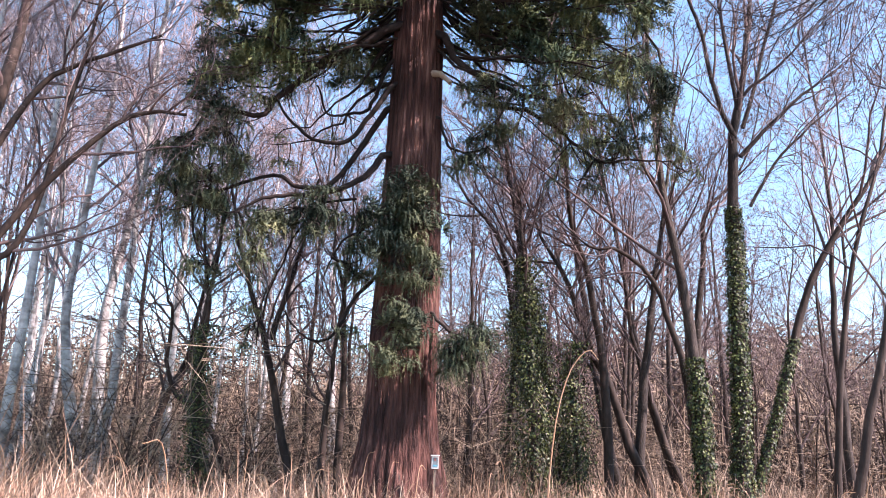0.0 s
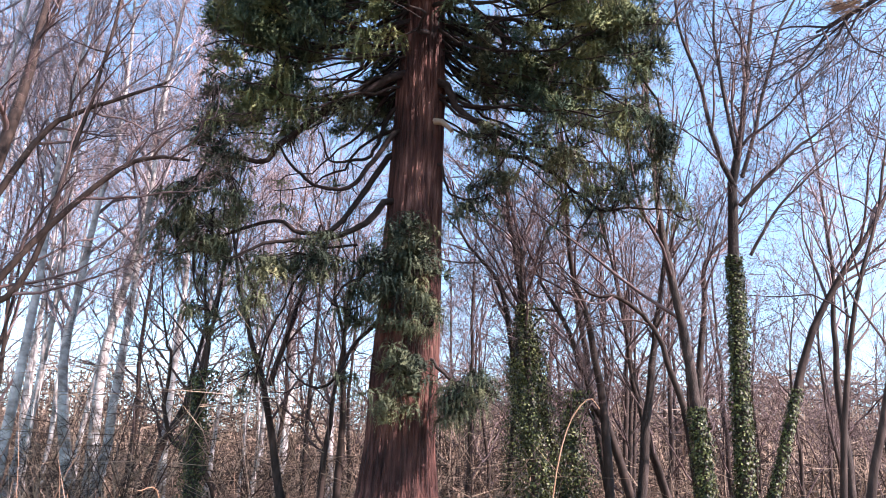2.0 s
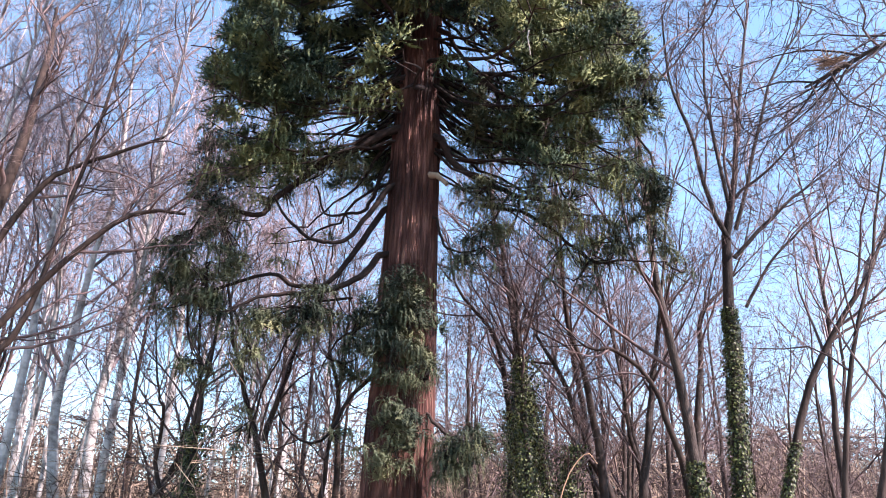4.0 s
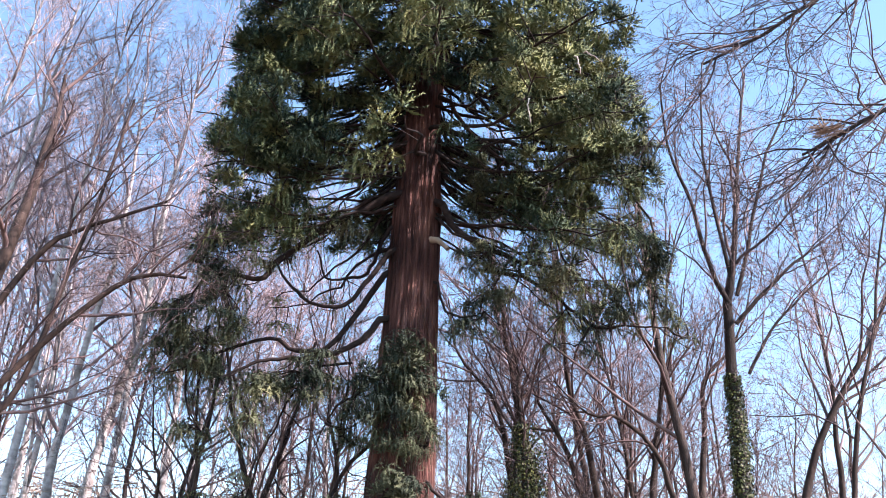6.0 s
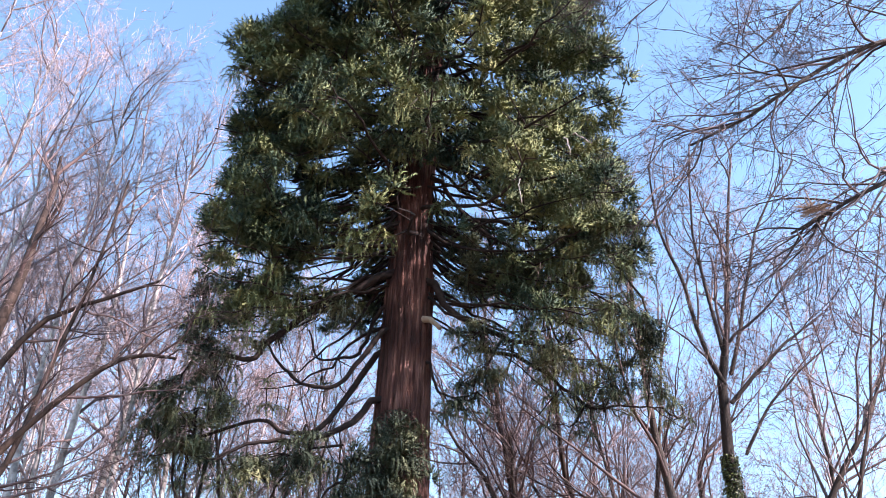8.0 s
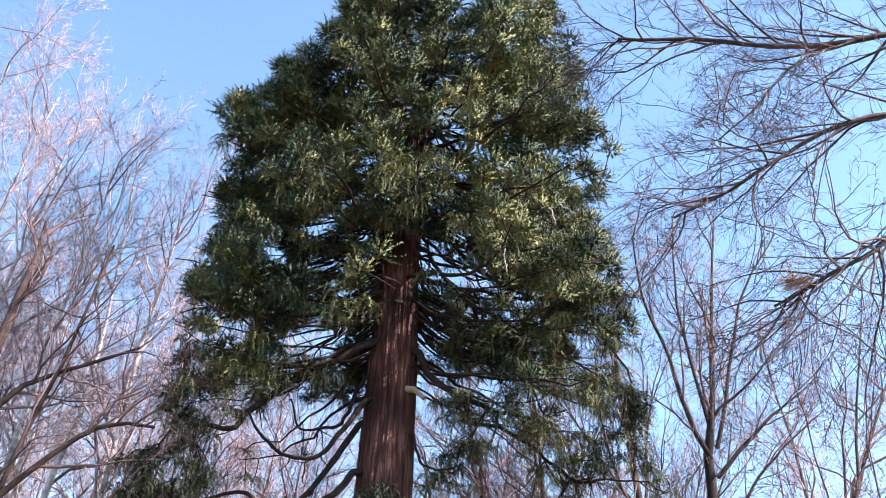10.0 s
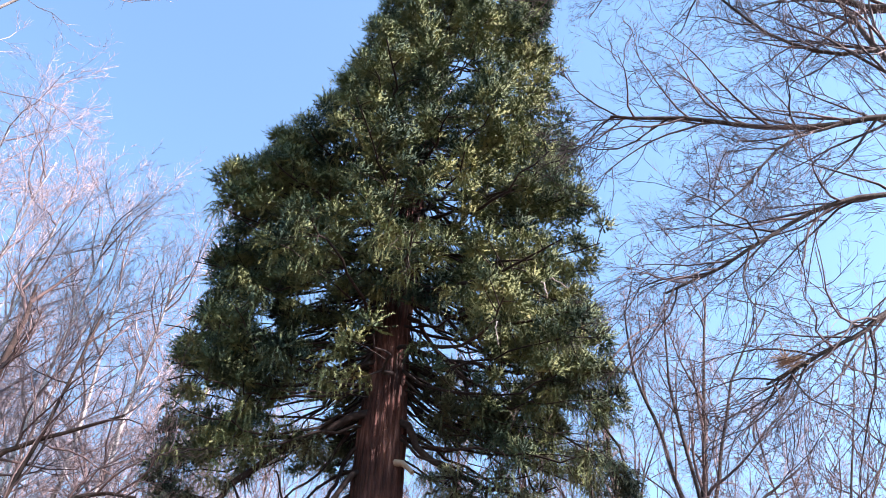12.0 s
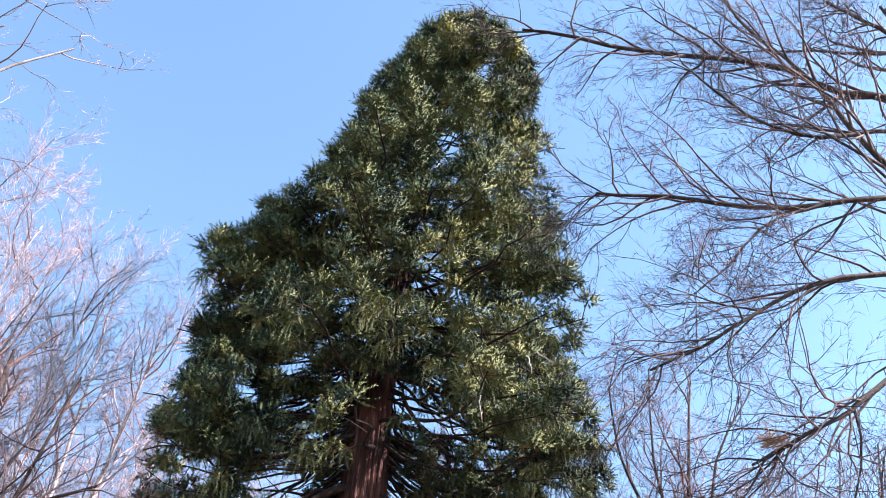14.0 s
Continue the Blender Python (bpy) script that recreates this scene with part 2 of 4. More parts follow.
def fitted(way, length, z):
    """Shortens a limb until its end keeps within the crown's outline."""
    for _ in range(18):
        x, zs, k = shown((axis_x(z) + math.cos(way) * length, TREE_Y + math.sin(way) * length, z + 0.3))
        if np.interp(zs, EDGE_Z, EDGE_LEFT) + 0.15 * k < x < np.interp(zs, EDGE_Z, EDGE_RIGHT) - 0.15 * k and zs < 33.6:
            break
        length *= 0.93
    return length


def build_trunk(parent):
    rows, seg = 190, 200
    zs = 33.2 * np.linspace(0, 1, rows) ** 1.35 - 0.1
    v = []
    for z in zs:
        r = trunk_r(z)
        flare = max(0.0, 1 - z / 3.0)
        for k in range(seg):
            a = 2 * math.pi * k / seg
            c, s = math.cos(a), math.sin(a)
            lump = noise.noise(Vector((c * 1.3, s * 1.3, z * 0.25))) * 0.07
            flute = noise.noise(Vector((c * 9, s * 9, z * 0.35)))
            fine = noise.noise(Vector((c * 15, s * 15, z * 0.5)))
            root = 0.16 * flare * noise.noise(Vector((c * 2.6, s * 2.6, 7.0)))
            rr = r * (1 + lump + root) + min(1, r / 0.5) * (0.05 * flute - 0.22 * max(0.0, 0.22 - abs(fine)))
            v.append((axis_x(z) + rr * c, TREE_Y + rr * s, z))
    i = np.arange(rows - 1)[:, None] * seg
    j = np.arange(seg)[None]
    q = np.stack([i + j, i + (j + 1) % seg, i + seg + (j + 1) % seg, i + seg + j], -1).reshape(-1, 4)
    part("trunk", mesh_of("trunk", v, q), RED_BARK, parent, "fluted red-brown fibrous trunk with a flared foot")


def plume(v, f, facing, rng, line, blades, length, width, flare, heart):
    """Scaly shoots that stand off a short cord on all sides, point forward along it and turn their flat side out from the tuft's heart."""
    n = len(line) - 1
    for b in range(blades):
        t = (b + rng.uniform(0, 1)) / blades
        i = min(n - 1, int(t * n))
        d = line[i + 1] - line[i]
        q = line[i] + d * (t * n - i)
        d = d / (np.linalg.norm(d) + 1e-9)
        o = np.cross(d, rng.normal(0, 1, 3))
        o /= np.linalg.norm(o) + 1e-9
        dd = d * 0.8 + o * flare * rng.uniform(0.5, 1.2)
        away = q - heart
        away = away / (np.linalg.norm(away) + 1e-9)
        w = np.cross(dd, away + rng.normal(0, 0.35, 3))
        w *= width * (1.1 - 0.5 * t) / (np.linalg.norm(w) + 1e-9)
        k = len(v)
        v += [q - w, q + w, q + dd * length * rng.uniform(0.7, 1.25) * (1.1 - 0.45 * t)]
        f.append([k, k + 1, k + 2])
        away = away + rng.normal(0, 0.22, 3)
        facing += [away / (np.linalg.norm(away) + 1e-9)] * 3


def tuft(seed):
    """A dome of upturned bushy shoots, about 1 m across."""
    rng = np.random.default_rng(seed)
    v, f, facing = [], [], []
    for k in range(28):
        up = 1.0 - 1.45 * (k + rng.uniform(0, 1)) / 28
        a = k * 2.39996 + rng.uniform(-0.3, 0.3)
        h = math.sqrt(max(0.0, 1 - up * up))
        o = np.array((math.cos(a) * h, math.sin(a) * h, up * 0.8))
        lump = 0.30 + 0.30 * abs(noise.noise(Vector((o[0] * 1.7 + seed, o[1] * 1.7, o[2] * 1.7)))) * 2 * rng.uniform(0.7, 1.0)
        p0 = o * 0.12
        p2 = o * lump + np.array((0, 0, 0.07))
        plume(v, f, facing, rng, bezier(p0, o * lump * 0.6, p2, 4), 22, 0.085, 0.0195, 0.85, np.array((0, 0, -0.15)))
    return np.array(v), np.array(f), np.array(facing)


def curtain(seed):
    """A hanging tassel of slack, feathery cords, about 1 m long."""
    rng = np.random.default_rng(seed)
    v, f, facing = [], [], []
    for k in range(14):
        a = k * 2.39996 + rng.uniform(-0.3, 0.3)
        o = np.array((math.cos(a), math.sin(a), 0.0))
        far, drop = rng.uniform(0.10, 0.42), rng.uniform(0.15, 0.62)
        p0 = o * 0.04 + np.array((0, 0, rng.uniform(0.0, 0.2)))
        p1 = p0 + o * far + np.array((0, 0, 0.08))
        p2 = p0 + o * far * 1.15 - np.array((0, 0, drop))
        plume(v, f, facing, rng, bezier(p0, p1, p2, 6), 34, 0.10, 0.0102, 0.60, np.array((0, 0, -0.1)))
    return np.array(v), np.array(f), np.array(facing)


TUFTS = [tuft(100 + k) for k in range(6)]
CURTAINS = [curtain(200 + k) for k in range(6)]


def foliage_mesh(name, jobs):
    """One mesh of many tufts, rounded as tufts are; jobs are (template, matrix)."""
    vs, fs, ns, n = [], [], [], 0
    for tv, tf, facing in {id(t[0]): t for t, _ in jobs}.values():
        ms = np.array([m for t, m in jobs if t[0] is tv])
        v, f = stamp(tv, tf, ms)
        turn = ms[:, :3, :3] / np.linalg.norm(ms[:, :3, 0], axis=1)[:, None, None]
        vs.append(v)
        fs.append(f + n)
        ns.append(np.einsum("nij,kj->nki", turn, facing).reshape(-1, 3))
        n += len(v)
    me = mesh_of(name, np.concatenate(vs), None, np.concatenate(fs))
    me.normals_split_custom_set_from_vertices(np.concatenate(ns).tolist())
    return me


def leafy(parent, tubes, twigs, jobs, hanging):
    ob = part("limb", tubes.mesh("limb"), SHADED_LIMB_BARK, parent)
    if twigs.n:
        tagged(part("twigwork", twigs.mesh("twigwork"), SHADED_LIMB_BARK, ob), kind="stuff")
    if jobs:
        part("foliage", foliage_mesh("foliage", jobs), DRAPES if hanging else NEEDLES, ob)


def limb(parent, rng, z_root, way, length, z_tip, sag, r0, leafy_from, count, size, spread, droop):
    """A limb that sweeps out from the trunk and up at its tip, with its side shoots and its own tufts; droop: the share that hangs."""
    length = fitted(way, length, z_tip)
    c, s = math.cos(way), math.sin(way)
    out, side = np.array((c, s, 0.0)), np.array((-s, c, 0.0))
    p0 = np.array((axis_x(z_root) + c * trunk_r(z_root) * 0.6, TREE_Y + s * trunk_r(z_root) * 0.6, z_root))
    p2 = np.array((axis_x(z_tip) + c * length, TREE_Y + s * length, z_tip))
    p1 = p0 * 0.5 + p2 * 0.5
    p1[2] = min(z_root, z_tip) - sag
    line = wander(rng, bezier(p0, p1, p2, 12), 0.14 * length ** 0.5)
    tubes, twigs = Tubes(), Tubes()
    tubes.add(line, np.linspace(r0, r0 * 0.25, 12), 8)
    jobs = []
    for k in range(count):
        f = leafy_from + (1 - leafy_from) * (k + rng.uniform(0.2, 0.8)) / count
        i = min(10, int(f * 11))
        q = line[i] + (line[i + 1] - line[i]) * (f * 11 - i)
        lat = rng.normal(0, 1) * spread * (0.4 + 0.6 * (1 - abs(2 * f - 1)))
        hang = rng.uniform() < droop
        tip = q + side * lat + out * rng.uniform(0, 0.3) + np.array((0, 0, rng.uniform(-0.6, 0.1) if hang else rng.uniform(-0.05, 0.4)))
        s1 = size * rng.uniform(0.75, 1.2)
        if not room(rng, tip, 0.20 * s1):
            continue
        if abs(lat) > 0.2 or hang:
            mid = (q + tip) / 2 + np.array((0, 0, -0.10 if hang else 0.05)) + rng.normal(0, 0.05, 3)
            twigs.add(bezier(q, mid, tip, 5), np.linspace(r0 * 0.28, 0.008, 5), 4)
        lean = out * 0.8 + side * np.sign(lat) * 0.4
        if hang:
            jobs.append((CURTAINS[rng.integers(6)], turns(rng, tip, lean * 0.2, 0.9, s1)))
        else:
            jobs.append((TUFTS[rng.integers(6)], turns(rng, tip, lean, rng.uniform(0.55, 0.9), s1)))
    leafy(parent, tubes, twigs, jobs, False)


def bough(parent, rng, y, r0, bends, masses=(), bare_twigs=6, tufted=0.0, fill=0.055):
    """A low bare limb through a few bends (x, height), from the trunk at the depth y of its tip, with bunches of hanging foliage
    about it: x, height, half width, half height."""
    depth = np.linspace(TREE_Y - 0.1 if y > TREE_Y - 0.5 else TREE_Y - 0.4, y, len(bends))
    line = wander(rng, smooth_line([(x, d, z) for (x, z), d in zip(bends, depth)], 26), 0.10)
    line[0] += (np.array((axis_x(bends[0][1]), TREE_Y, bends[0][1])) - line[0]) * 0.35
    tubes, twigs = Tubes(), Tubes()
    tubes.add(line, np.linspace(r0, r0 * 0.35, 26), 8)
    for _ in range(bare_twigs):
        i = rng.integers(6, 25)
        p = line[i]
        e = p + np.array((rng.normal(0, 0.45), rng.normal(0, 0.3), -rng.uniform(0.2, 0.9)))
        twigs.add(wander(rng, bezier(p, (p + e) / 2 + np.array((0, 0, -0.12)), e + np.array((0, 0, 0.15)), 7), 0.05), np.linspace(0.016, 0.006, 7), 4)
    jobs = []
    for x, z, a, b in masses:
        k = y / TREE_Y
        heart = np.array((x * k, y, EYE + (z + 0.2 * b - EYE) * k))
        i = int(np.argmin(np.linalg.norm(line - heart, axis=1)))
        bow = (line[i] + heart) / 2 + np.array((rng.normal(0, 0.15), 0, -0.15))
        arm = wander(rng, bezier(line[i], bow, heart + np.array((0, 0, 0.6 * b)), 9), 0.06)
        tubes.add(arm, np.linspace(0.032, 0.012, 9), 6)
        for _ in range(max(3, round(math.pi * a * b / fill))):
            t, d = rng.uniform(0, 2 * math.pi), math.sqrt(rng.uniform(0, 1))
            tip = heart + np.array((math.cos(t) * d * a, rng.normal(0, 0.3), math.sin(t) * d * b + 0.05)) * k
            j = rng.integers(4, 9)
            twigs.add(bezier(arm[j], (arm[j] + tip) / 2 + rng.normal(0, 0.10, 3), tip, 6), np.linspace(0.014, 0.006, 6), 4)
            if rng.uniform() < tufted:
                jobs.append((TUFTS[rng.integers(6)], turns(rng, tip, (math.cos(t), 0, 0.3), 0.5, rng.uniform(0.45, 0.75))))
            else:
                jobs.append((CURTAINS[rng.integers(6)], turns(rng, tip, (math.cos(t) * 0.4, rng.normal(0, 0.2), 0.0), 0.8, rng.uniform(0.6, 1.0))))
    leafy(parent, tubes, twigs, jobs, True)


def build_sequoia():
    root = new("giant_sequoia")
    tagged(root, "tall giant sequoia with red-brown trunk and drooping blue-green foliage", "tree")
    build_trunk(root)
    rng = np.random.default_rng(11)
    # low limbs on the shady side: bare, sweeping down and up again, with bunches of hanging foliage
    bough(root, rng, 17.2, 0.105, [(-1.2, 11.6), (-1.98, 10.95), (-2.69, 10.62), (-3.22, 10.01), (-3.76, 9.55), (-3.97, 9.11), (-4.49, 9.09), (-4.88, 9.15), (-5.7, 9.4)],
          [(-5.3, 9.8, 0.65, 0.65), (-5.0, 8.4, 0.5, 1.0), (-6.0, 8.0, 0.5, 0.7), (-2.6, 10.6, 0.7, 0.2), (-4.1, 9.6, 0.4, 0.15)], 10, 0.2)
    bough(root, rng, 18.3, 0.055, [(-1.9, 11.15), (-2.72, 10.99), (-3.39, 10.96), (-4.04, 10.78), (-4.7, 10.68), (-5.4, 10.5)],
          [(-5.6, 11.1, 0.45, 0.45), (-4.4, 10.7, 0.6, 0.25), (-4.9, 10.9, 0.5, 0.25), (-3.9, 10.85, 0.5, 0.2)], 6, 0.2)
    bough(root, rng, 18.2, 0.055, [(-1.25, 10.9), (-1.64, 9.93), (-1.87, 9.49), (-2.35, 9.33), (-2.77, 9.38), (-3.03, 10.09)], (), 5)
    bough(root, rng, 17.3, 0.070, [(-1.2, 10.15), (-1.72, 9.21), (-2.12, 8.57), (-2.69, 8.50), (-3.44, 8.93), (-3.89, 9.5)], (), 6)
    bough(root, rng, 17.6, 0.080, [(-1.25, 9.75), (-1.75, 8.79), (-2.09, 8.23), (-2.66, 7.55), (-3.3, 7.45), (-3.9, 7.7), (-5.0, 7.3), (-5.6, 7.0)],
          [(-5.3, 7.5, 0.6, 0.7), (-5.3, 6.8, 0.6, 0.5), (-6.15, 7.2, 0.3, 0.7), (-5.1, 5.6, 0.45, 0.32)], 8, 0.1)
    bough(root, rng, 17.0, 0.085, [(-1.3, 8.4), (-1.91, 7.64), (-2.76, 7.24), (-3.6, 7.1), (-4.4, 6.7)],
          [(-3.2, 6.8, 0.95, 0.42), (-4.1, 6.5, 0.55, 0.38), (-2.8, 7.15, 0.6, 0.35), (-4.1, 5.7, 0.45, 0.28)], 8, 0.25, 0.065)
    bough(root, rng, 17.1, 0.050, [(-1.2, 7.3), (-1.6, 6.7), (-1.95, 6.3), (-2.2, 5.7)], [(-1.75, 6.45, 0.5, 0.65), (-1.95, 5.75, 0.4, 0.4)], 4, 0.3, 0.065)
    bough(root, rng, 17.4, 0.045, [(-1.2, 5.8), (-1.7, 5.1), (-2.1, 4.45), (-2.6, 4.05), (-3.1, 4.15), (-3.4, 4.6)], [(-2.1, 4.35, 0.3, 0.15)], 5)
    bough(root, rng, 18.6, 0.030, [(-2.6, 7.4), (-3.4, 6.4), (-3.9, 5.2), (-4.05, 4.2)], [(-4.05, 4.2, 0.18, 0.5)], 3)
    # low limbs on the sunny side
    bough(root, rng, 17.2, 0.095, [(-0.2, 11.4), (0.25, 10.6), (0.93, 10.11), (1.72, 9.71), (2.24, 9.67), (3.15, 9.35)],
          [(0.9, 9.85, 0.7, 0.42), (2.6, 9.45, 0.6, 0.35), (1.45, 8.95, 0.3, 0.3), (0.8, 8.85, 0.45, 0.45)], 12, 0.25)
    bough(root, rng, 17.1, 0.035, [(-0.2, 9.35), (0.06, 8.53), (0.57, 8.34), (1.0, 8.5)], [(0.55, 8.2, 0.6, 0.22)], 4)
    bough(root, rng, 17.6, 0.050, [(1.6, 9.75), (2.49, 9.04), (2.87, 8.71), (3.37, 8.33), (4.13, 8.29), (4.88, 8.19)],
          [(3.8, 8.5, 0.75, 0.32), (4.8, 8.9, 0.45, 0.6), (5.4, 8.35, 0.4, 0.28), (3.9, 9.1, 0.7, 0.42), (3.0, 7.85, 0.7, 0.2)], 12, 0.05, 0.085)
    bough(root, rng, 17.4, 0.060, [(-0.15, 14.4), (0.3, 13.52), (1.16, 12.57), (2.13, 11.98), (3.07, 11.4), (4.1, 10.8)],
          [(0.75, 11.5, 0.5, 0.38), (1.7, 11.7, 0.65, 0.5), (0.5, 12.3, 0.4, 0.33), (2.8, 11.55, 0.75, 0.75), (4.1, 10.7, 0.55, 0.5)], 10, 0.45)
    bough(root, rng, 17.9, 0.045, [(1.02, 13.05), (1.44, 12.11), (2.26, 11.21), (2.77, 9.9), (3.3, 10.07)], (), 8)
    bough(root, rng, 16.9, 0.060, [(-0.1, 15.2), (0.9, 13.9), (2.4, 12.9), (3.8, 12.2), (4.7, 10.8)],
          [(4.1, 12.9, 0.8, 0.8), (4.75, 12.2, 0.45, 0.7), (4.7, 10.1, 0.5, 0.75), (3.2, 12.6, 0.6, 0.5)], 6, 0.5)
    bough(root, rng, 16.9, 0.040, [(-0.35, 5.0), (0.1, 4.5), (0.6, 4.2), (1.05, 4.2)], [(0.6, 3.95, 0.55, 0.48), (0.95, 4.15, 0.3, 0.42), (0.2, 3.8, 0.3, 0.42)], 3)
    # shoots that clothe the trunk
    for x, z, a, b in ((-0.9, 7.5, 0.55, 0.5), (-0.6, 6.6, 0.5, 0.6), (-1.1, 5.95, 0.65, 0.6), (-0.55, 5.6, 0.42, 0.6), (-0.6, 4.65, 0.36, 0.45),
                       (-1.05, 3.85, 0.6, 0.5), (-0.98, 4.5, 0.55, 0.45), (-1.4, 6.6, 0.45, 0.6), (-1.0, 7.1, 0.5, 0.5)):
        bough(root, rng, TREE_Y - trunk_r(z) - 0.35, 0.03, [(x - 0.1, z + 0.5), (x, z + 0.3), (x + 0.05, z), (x, z - 0.2)], [(x + 0.1, z, a, b)], 0, 0.4, 0.06)
    # middle crown: heavy limbs and thick foliage that hangs more the lower it grows
    for k in range(84):
        z_root = 12.4 + 8.2 * (k + rng.uniform(0, 1)) / 84
        way = k * 2.39996 + rng.uniform(-0.2, 0.2)
        front = -math.sin(way)
        z_tip = z_root - rng.uniform(0.2, 1.6)
        length = reach(z_tip, way) * rng.uniform(0.72, 1.02)
        limb(root, rng, z_root, way, length, z_tip, rng.uniform(0.1, 0.6), rng.uniform(0.03, 0.075), rng.uniform(0.22, 0.45), 12 if front > -0.3 else 4, 0.95, 0.66, float(np.interp(z_tip, [11, 14, 18], [0.7, 0.38, 0.05])))
    # long limbs to both sides
    for k in range(54):
        way = radians((rng.uniform(-38, 26)) if k % 3 == 1 else rng.uniform(156, 220))
        z_tip = 10.4 + 8.6 * (k + rng.uniform(0, 1)) / 54
        limb(root, rng, z_tip + rng.uniform(0.6, 1.6), way, reach(z_tip, way) * rng.uniform(0.86, 1.0), z_tip, 0.2, rng.uniform(0.03, 0.055), rng.uniform(0.40, 0.62), 13, 0.92, 0.5, float(np.interp(z_tip, [11, 14, 18], [0.6, 0.35, 0.05])))
    # short inner limbs that close the crown about the trunk, most of them behind it
    for k in range(60):
        way = radians(rng.uniform(-20, 215))
        z_root = 11.6 + 7.0 * (k + rng.uniform(0, 1)) / 60
        limb(root, rng, z_root, way, rng.uniform(1.6, 3.6), z_root - rng.uniform(0.3, 1.6), 0.2, rng.uniform(0.025, 0.05), 0.35, 6, 0.9, 0.6, 0.55)
    # upper crown: short rising limbs, each ending in a dense pillow of tufts
    for k in range(104):
        z_root = 18.6 + 13.6 * (k + rng.uniform(0, 1)) / 104
        way = k * 2.39996 + rng.uniform(-0.2, 0.2)
        front = -math.sin(way)
        z_tip = min(32.9, z_root + rng.uniform(-0.3, 0.7))
        length = max(0.6, reach(z_tip, way)) * rng.uniform(0.66, 1.0)
        limb(root, rng, z_root, way, length, z_tip, 0.2, rng.uniform(0.022, 0.04), 0.66 if length > 2 else 0.4, 7 if front > -0.3 else 3, 1.05, 0.30, 0.0)
    # low drooping limbs at the crown's skirt
    for k in range(22):
        way = radians(rng.uniform(-35, 30) if k % 3 else rng.uniform(160, 205))
        z_tip = 8.9 + 3.2 * (k + rng.uniform(0, 1)) / 22
        limb(root, rng, z_tip + rng.uniform(1.4, 2.4), way, reach(z_tip, way) * rng.uniform(0.6, 0.98), z_tip, 0.1, rng.uniform(0.025, 0.045), 0.45, 9, 0.85, 0.5, 0.85)
    # upper limbs to both sides
    for k in range(30):
        way = radians(rng.uniform(-32, 22) if k % 3 else rng.uniform(160, 205))
        z_tip = 20.0 + 11.6 * (k + rng.uniform(0, 1)) / 30
        limb(root, rng, z_tip - rng.uniform(0.0, 0.5), way, reach(z_tip, way), z_tip, 0.2, 0.03, 0.55, 6, 0.95, 0.35, 0.0)
    # short limbs that close the crown before the upper trunk
    for k in range(52):
        way = radians(rng.uniform(222, 318))
        z_root = 14.0 + 17.0 * (k + rng.uniform(0, 1)) / 52
        limb(root, rng, z_root, way, reach(z_root, way) * rng.uniform(0.35, 0.75), z_root + rng.uniform(-0.4, 0.5), 0.2, 0.022, 0.4, 6, 0.95, 0.45, 0.08)
    # a broken, pale stub
    t = Tubes()
    t.add([(-0.40, 17.62, 10.32), (-0.20, 17.42, 10.22), (-0.06, 17.32, 10.06), (0.03, 17.26, 9.93)], [0.085, 0.07, 0.055, 0.05], 10)
    t.add([(0.03, 17.26, 9.93), (0.032, 17.259, 9.927)], [0.05, 0.001], 10)
    part("branch_stub", t.mesh("branch_stub"), CUT_WOOD, root, "pale broken branch stub")
    # bare, bleached dead twigs that catch the sun in the crown
    for x, y, z, dx, dz in DEAD_TWIGS:
        t = Tubes()
        t.add(wander(rng, bezier((x, y, z), (x + dx * 0.5, y - 0.1, z + dz * 0.2), (x + dx, y - 0.15, z + dz), 7), 0.06), np.linspace(0.017, 0.008, 7), 6)
        part("dead_twig", t.mesh("dead_twig"), BLEACHED, root, "bleached bare dead twig")


DEAD_TWIGS = [(2.49, 14.20, 13.04, 0.08, -0.55), (2.68, 14.20, 13.13, 0.35, -0.35), (-1.70, 14.60, 17.80, 0.06, -0.40), (0.37, 15.40, 20.69, -0.05, -0.50), (-0.82, 14.00, 13.59, 0.30, 0.20), (1.52, 14.00, 11.77, 0.10, -0.60)]
build_sequoia()


# ---- leafless trees ----
def twig_spray(seed):
    """A spray of fine twigs, 1 m long, along z: one shoot with slim side twigs."""
    rng = np.random.default_rng(seed)
    v, f, n = [], [], 0
    line = wander(rng, np.stack([np.zeros(4), np.zeros(4), np.linspace(0, 1, 4)], 1), 0.10)
    runs = [(line[i], line[i + 1], 0.0075 - 0.0018 * i) for i in range(3)]
    for k in range(7):
        t = rng.uniform(0.05, 0.97)
        i = int(t * 3)
        q = line[i] + (line[i + 1] - line[i]) * (t * 3 - i)
        a = rng.uniform(0, 2 * math.pi)
        s = rng.uniform(0.4, 0.95)
        d = np.array((math.cos(a) * math.sin(s), math.sin(a) * math.sin(s), math.cos(s)))
        e = q + d * rng.uniform(0.22, 0.55) * (1.15 - 0.6 * t)
        runs.append((q, e, 0.0055))
        if k % 2:
            runs.append((q * 0.5 + e * 0.5, q * 0.5 + e * 0.5 + (d + rng.normal(0, 0.45, 3)) * 0.2, 0.0045))
    for p, e, r in runs:
        d = e - p
        u = np.cross(d, (0.3, 0.5, 0.2))
        u /= np.linalg.norm(u) + 1e-9
        w = np.cross(d, u)
        w /= np.linalg.norm(w) + 1e-9
        v += [p + r * (u * math.cos(a) + w * math.sin(a)) for a in (0, 2.094, 4.189)] + [e]
        f += (np.array([(0, 1, 3), (1, 2, 3), (2, 0, 3)]) + n).tolist()
        n += 4
    return np.array(v), np.array(f)


SPRAYS = [twig_spray(300 + k) for k in range(5)]


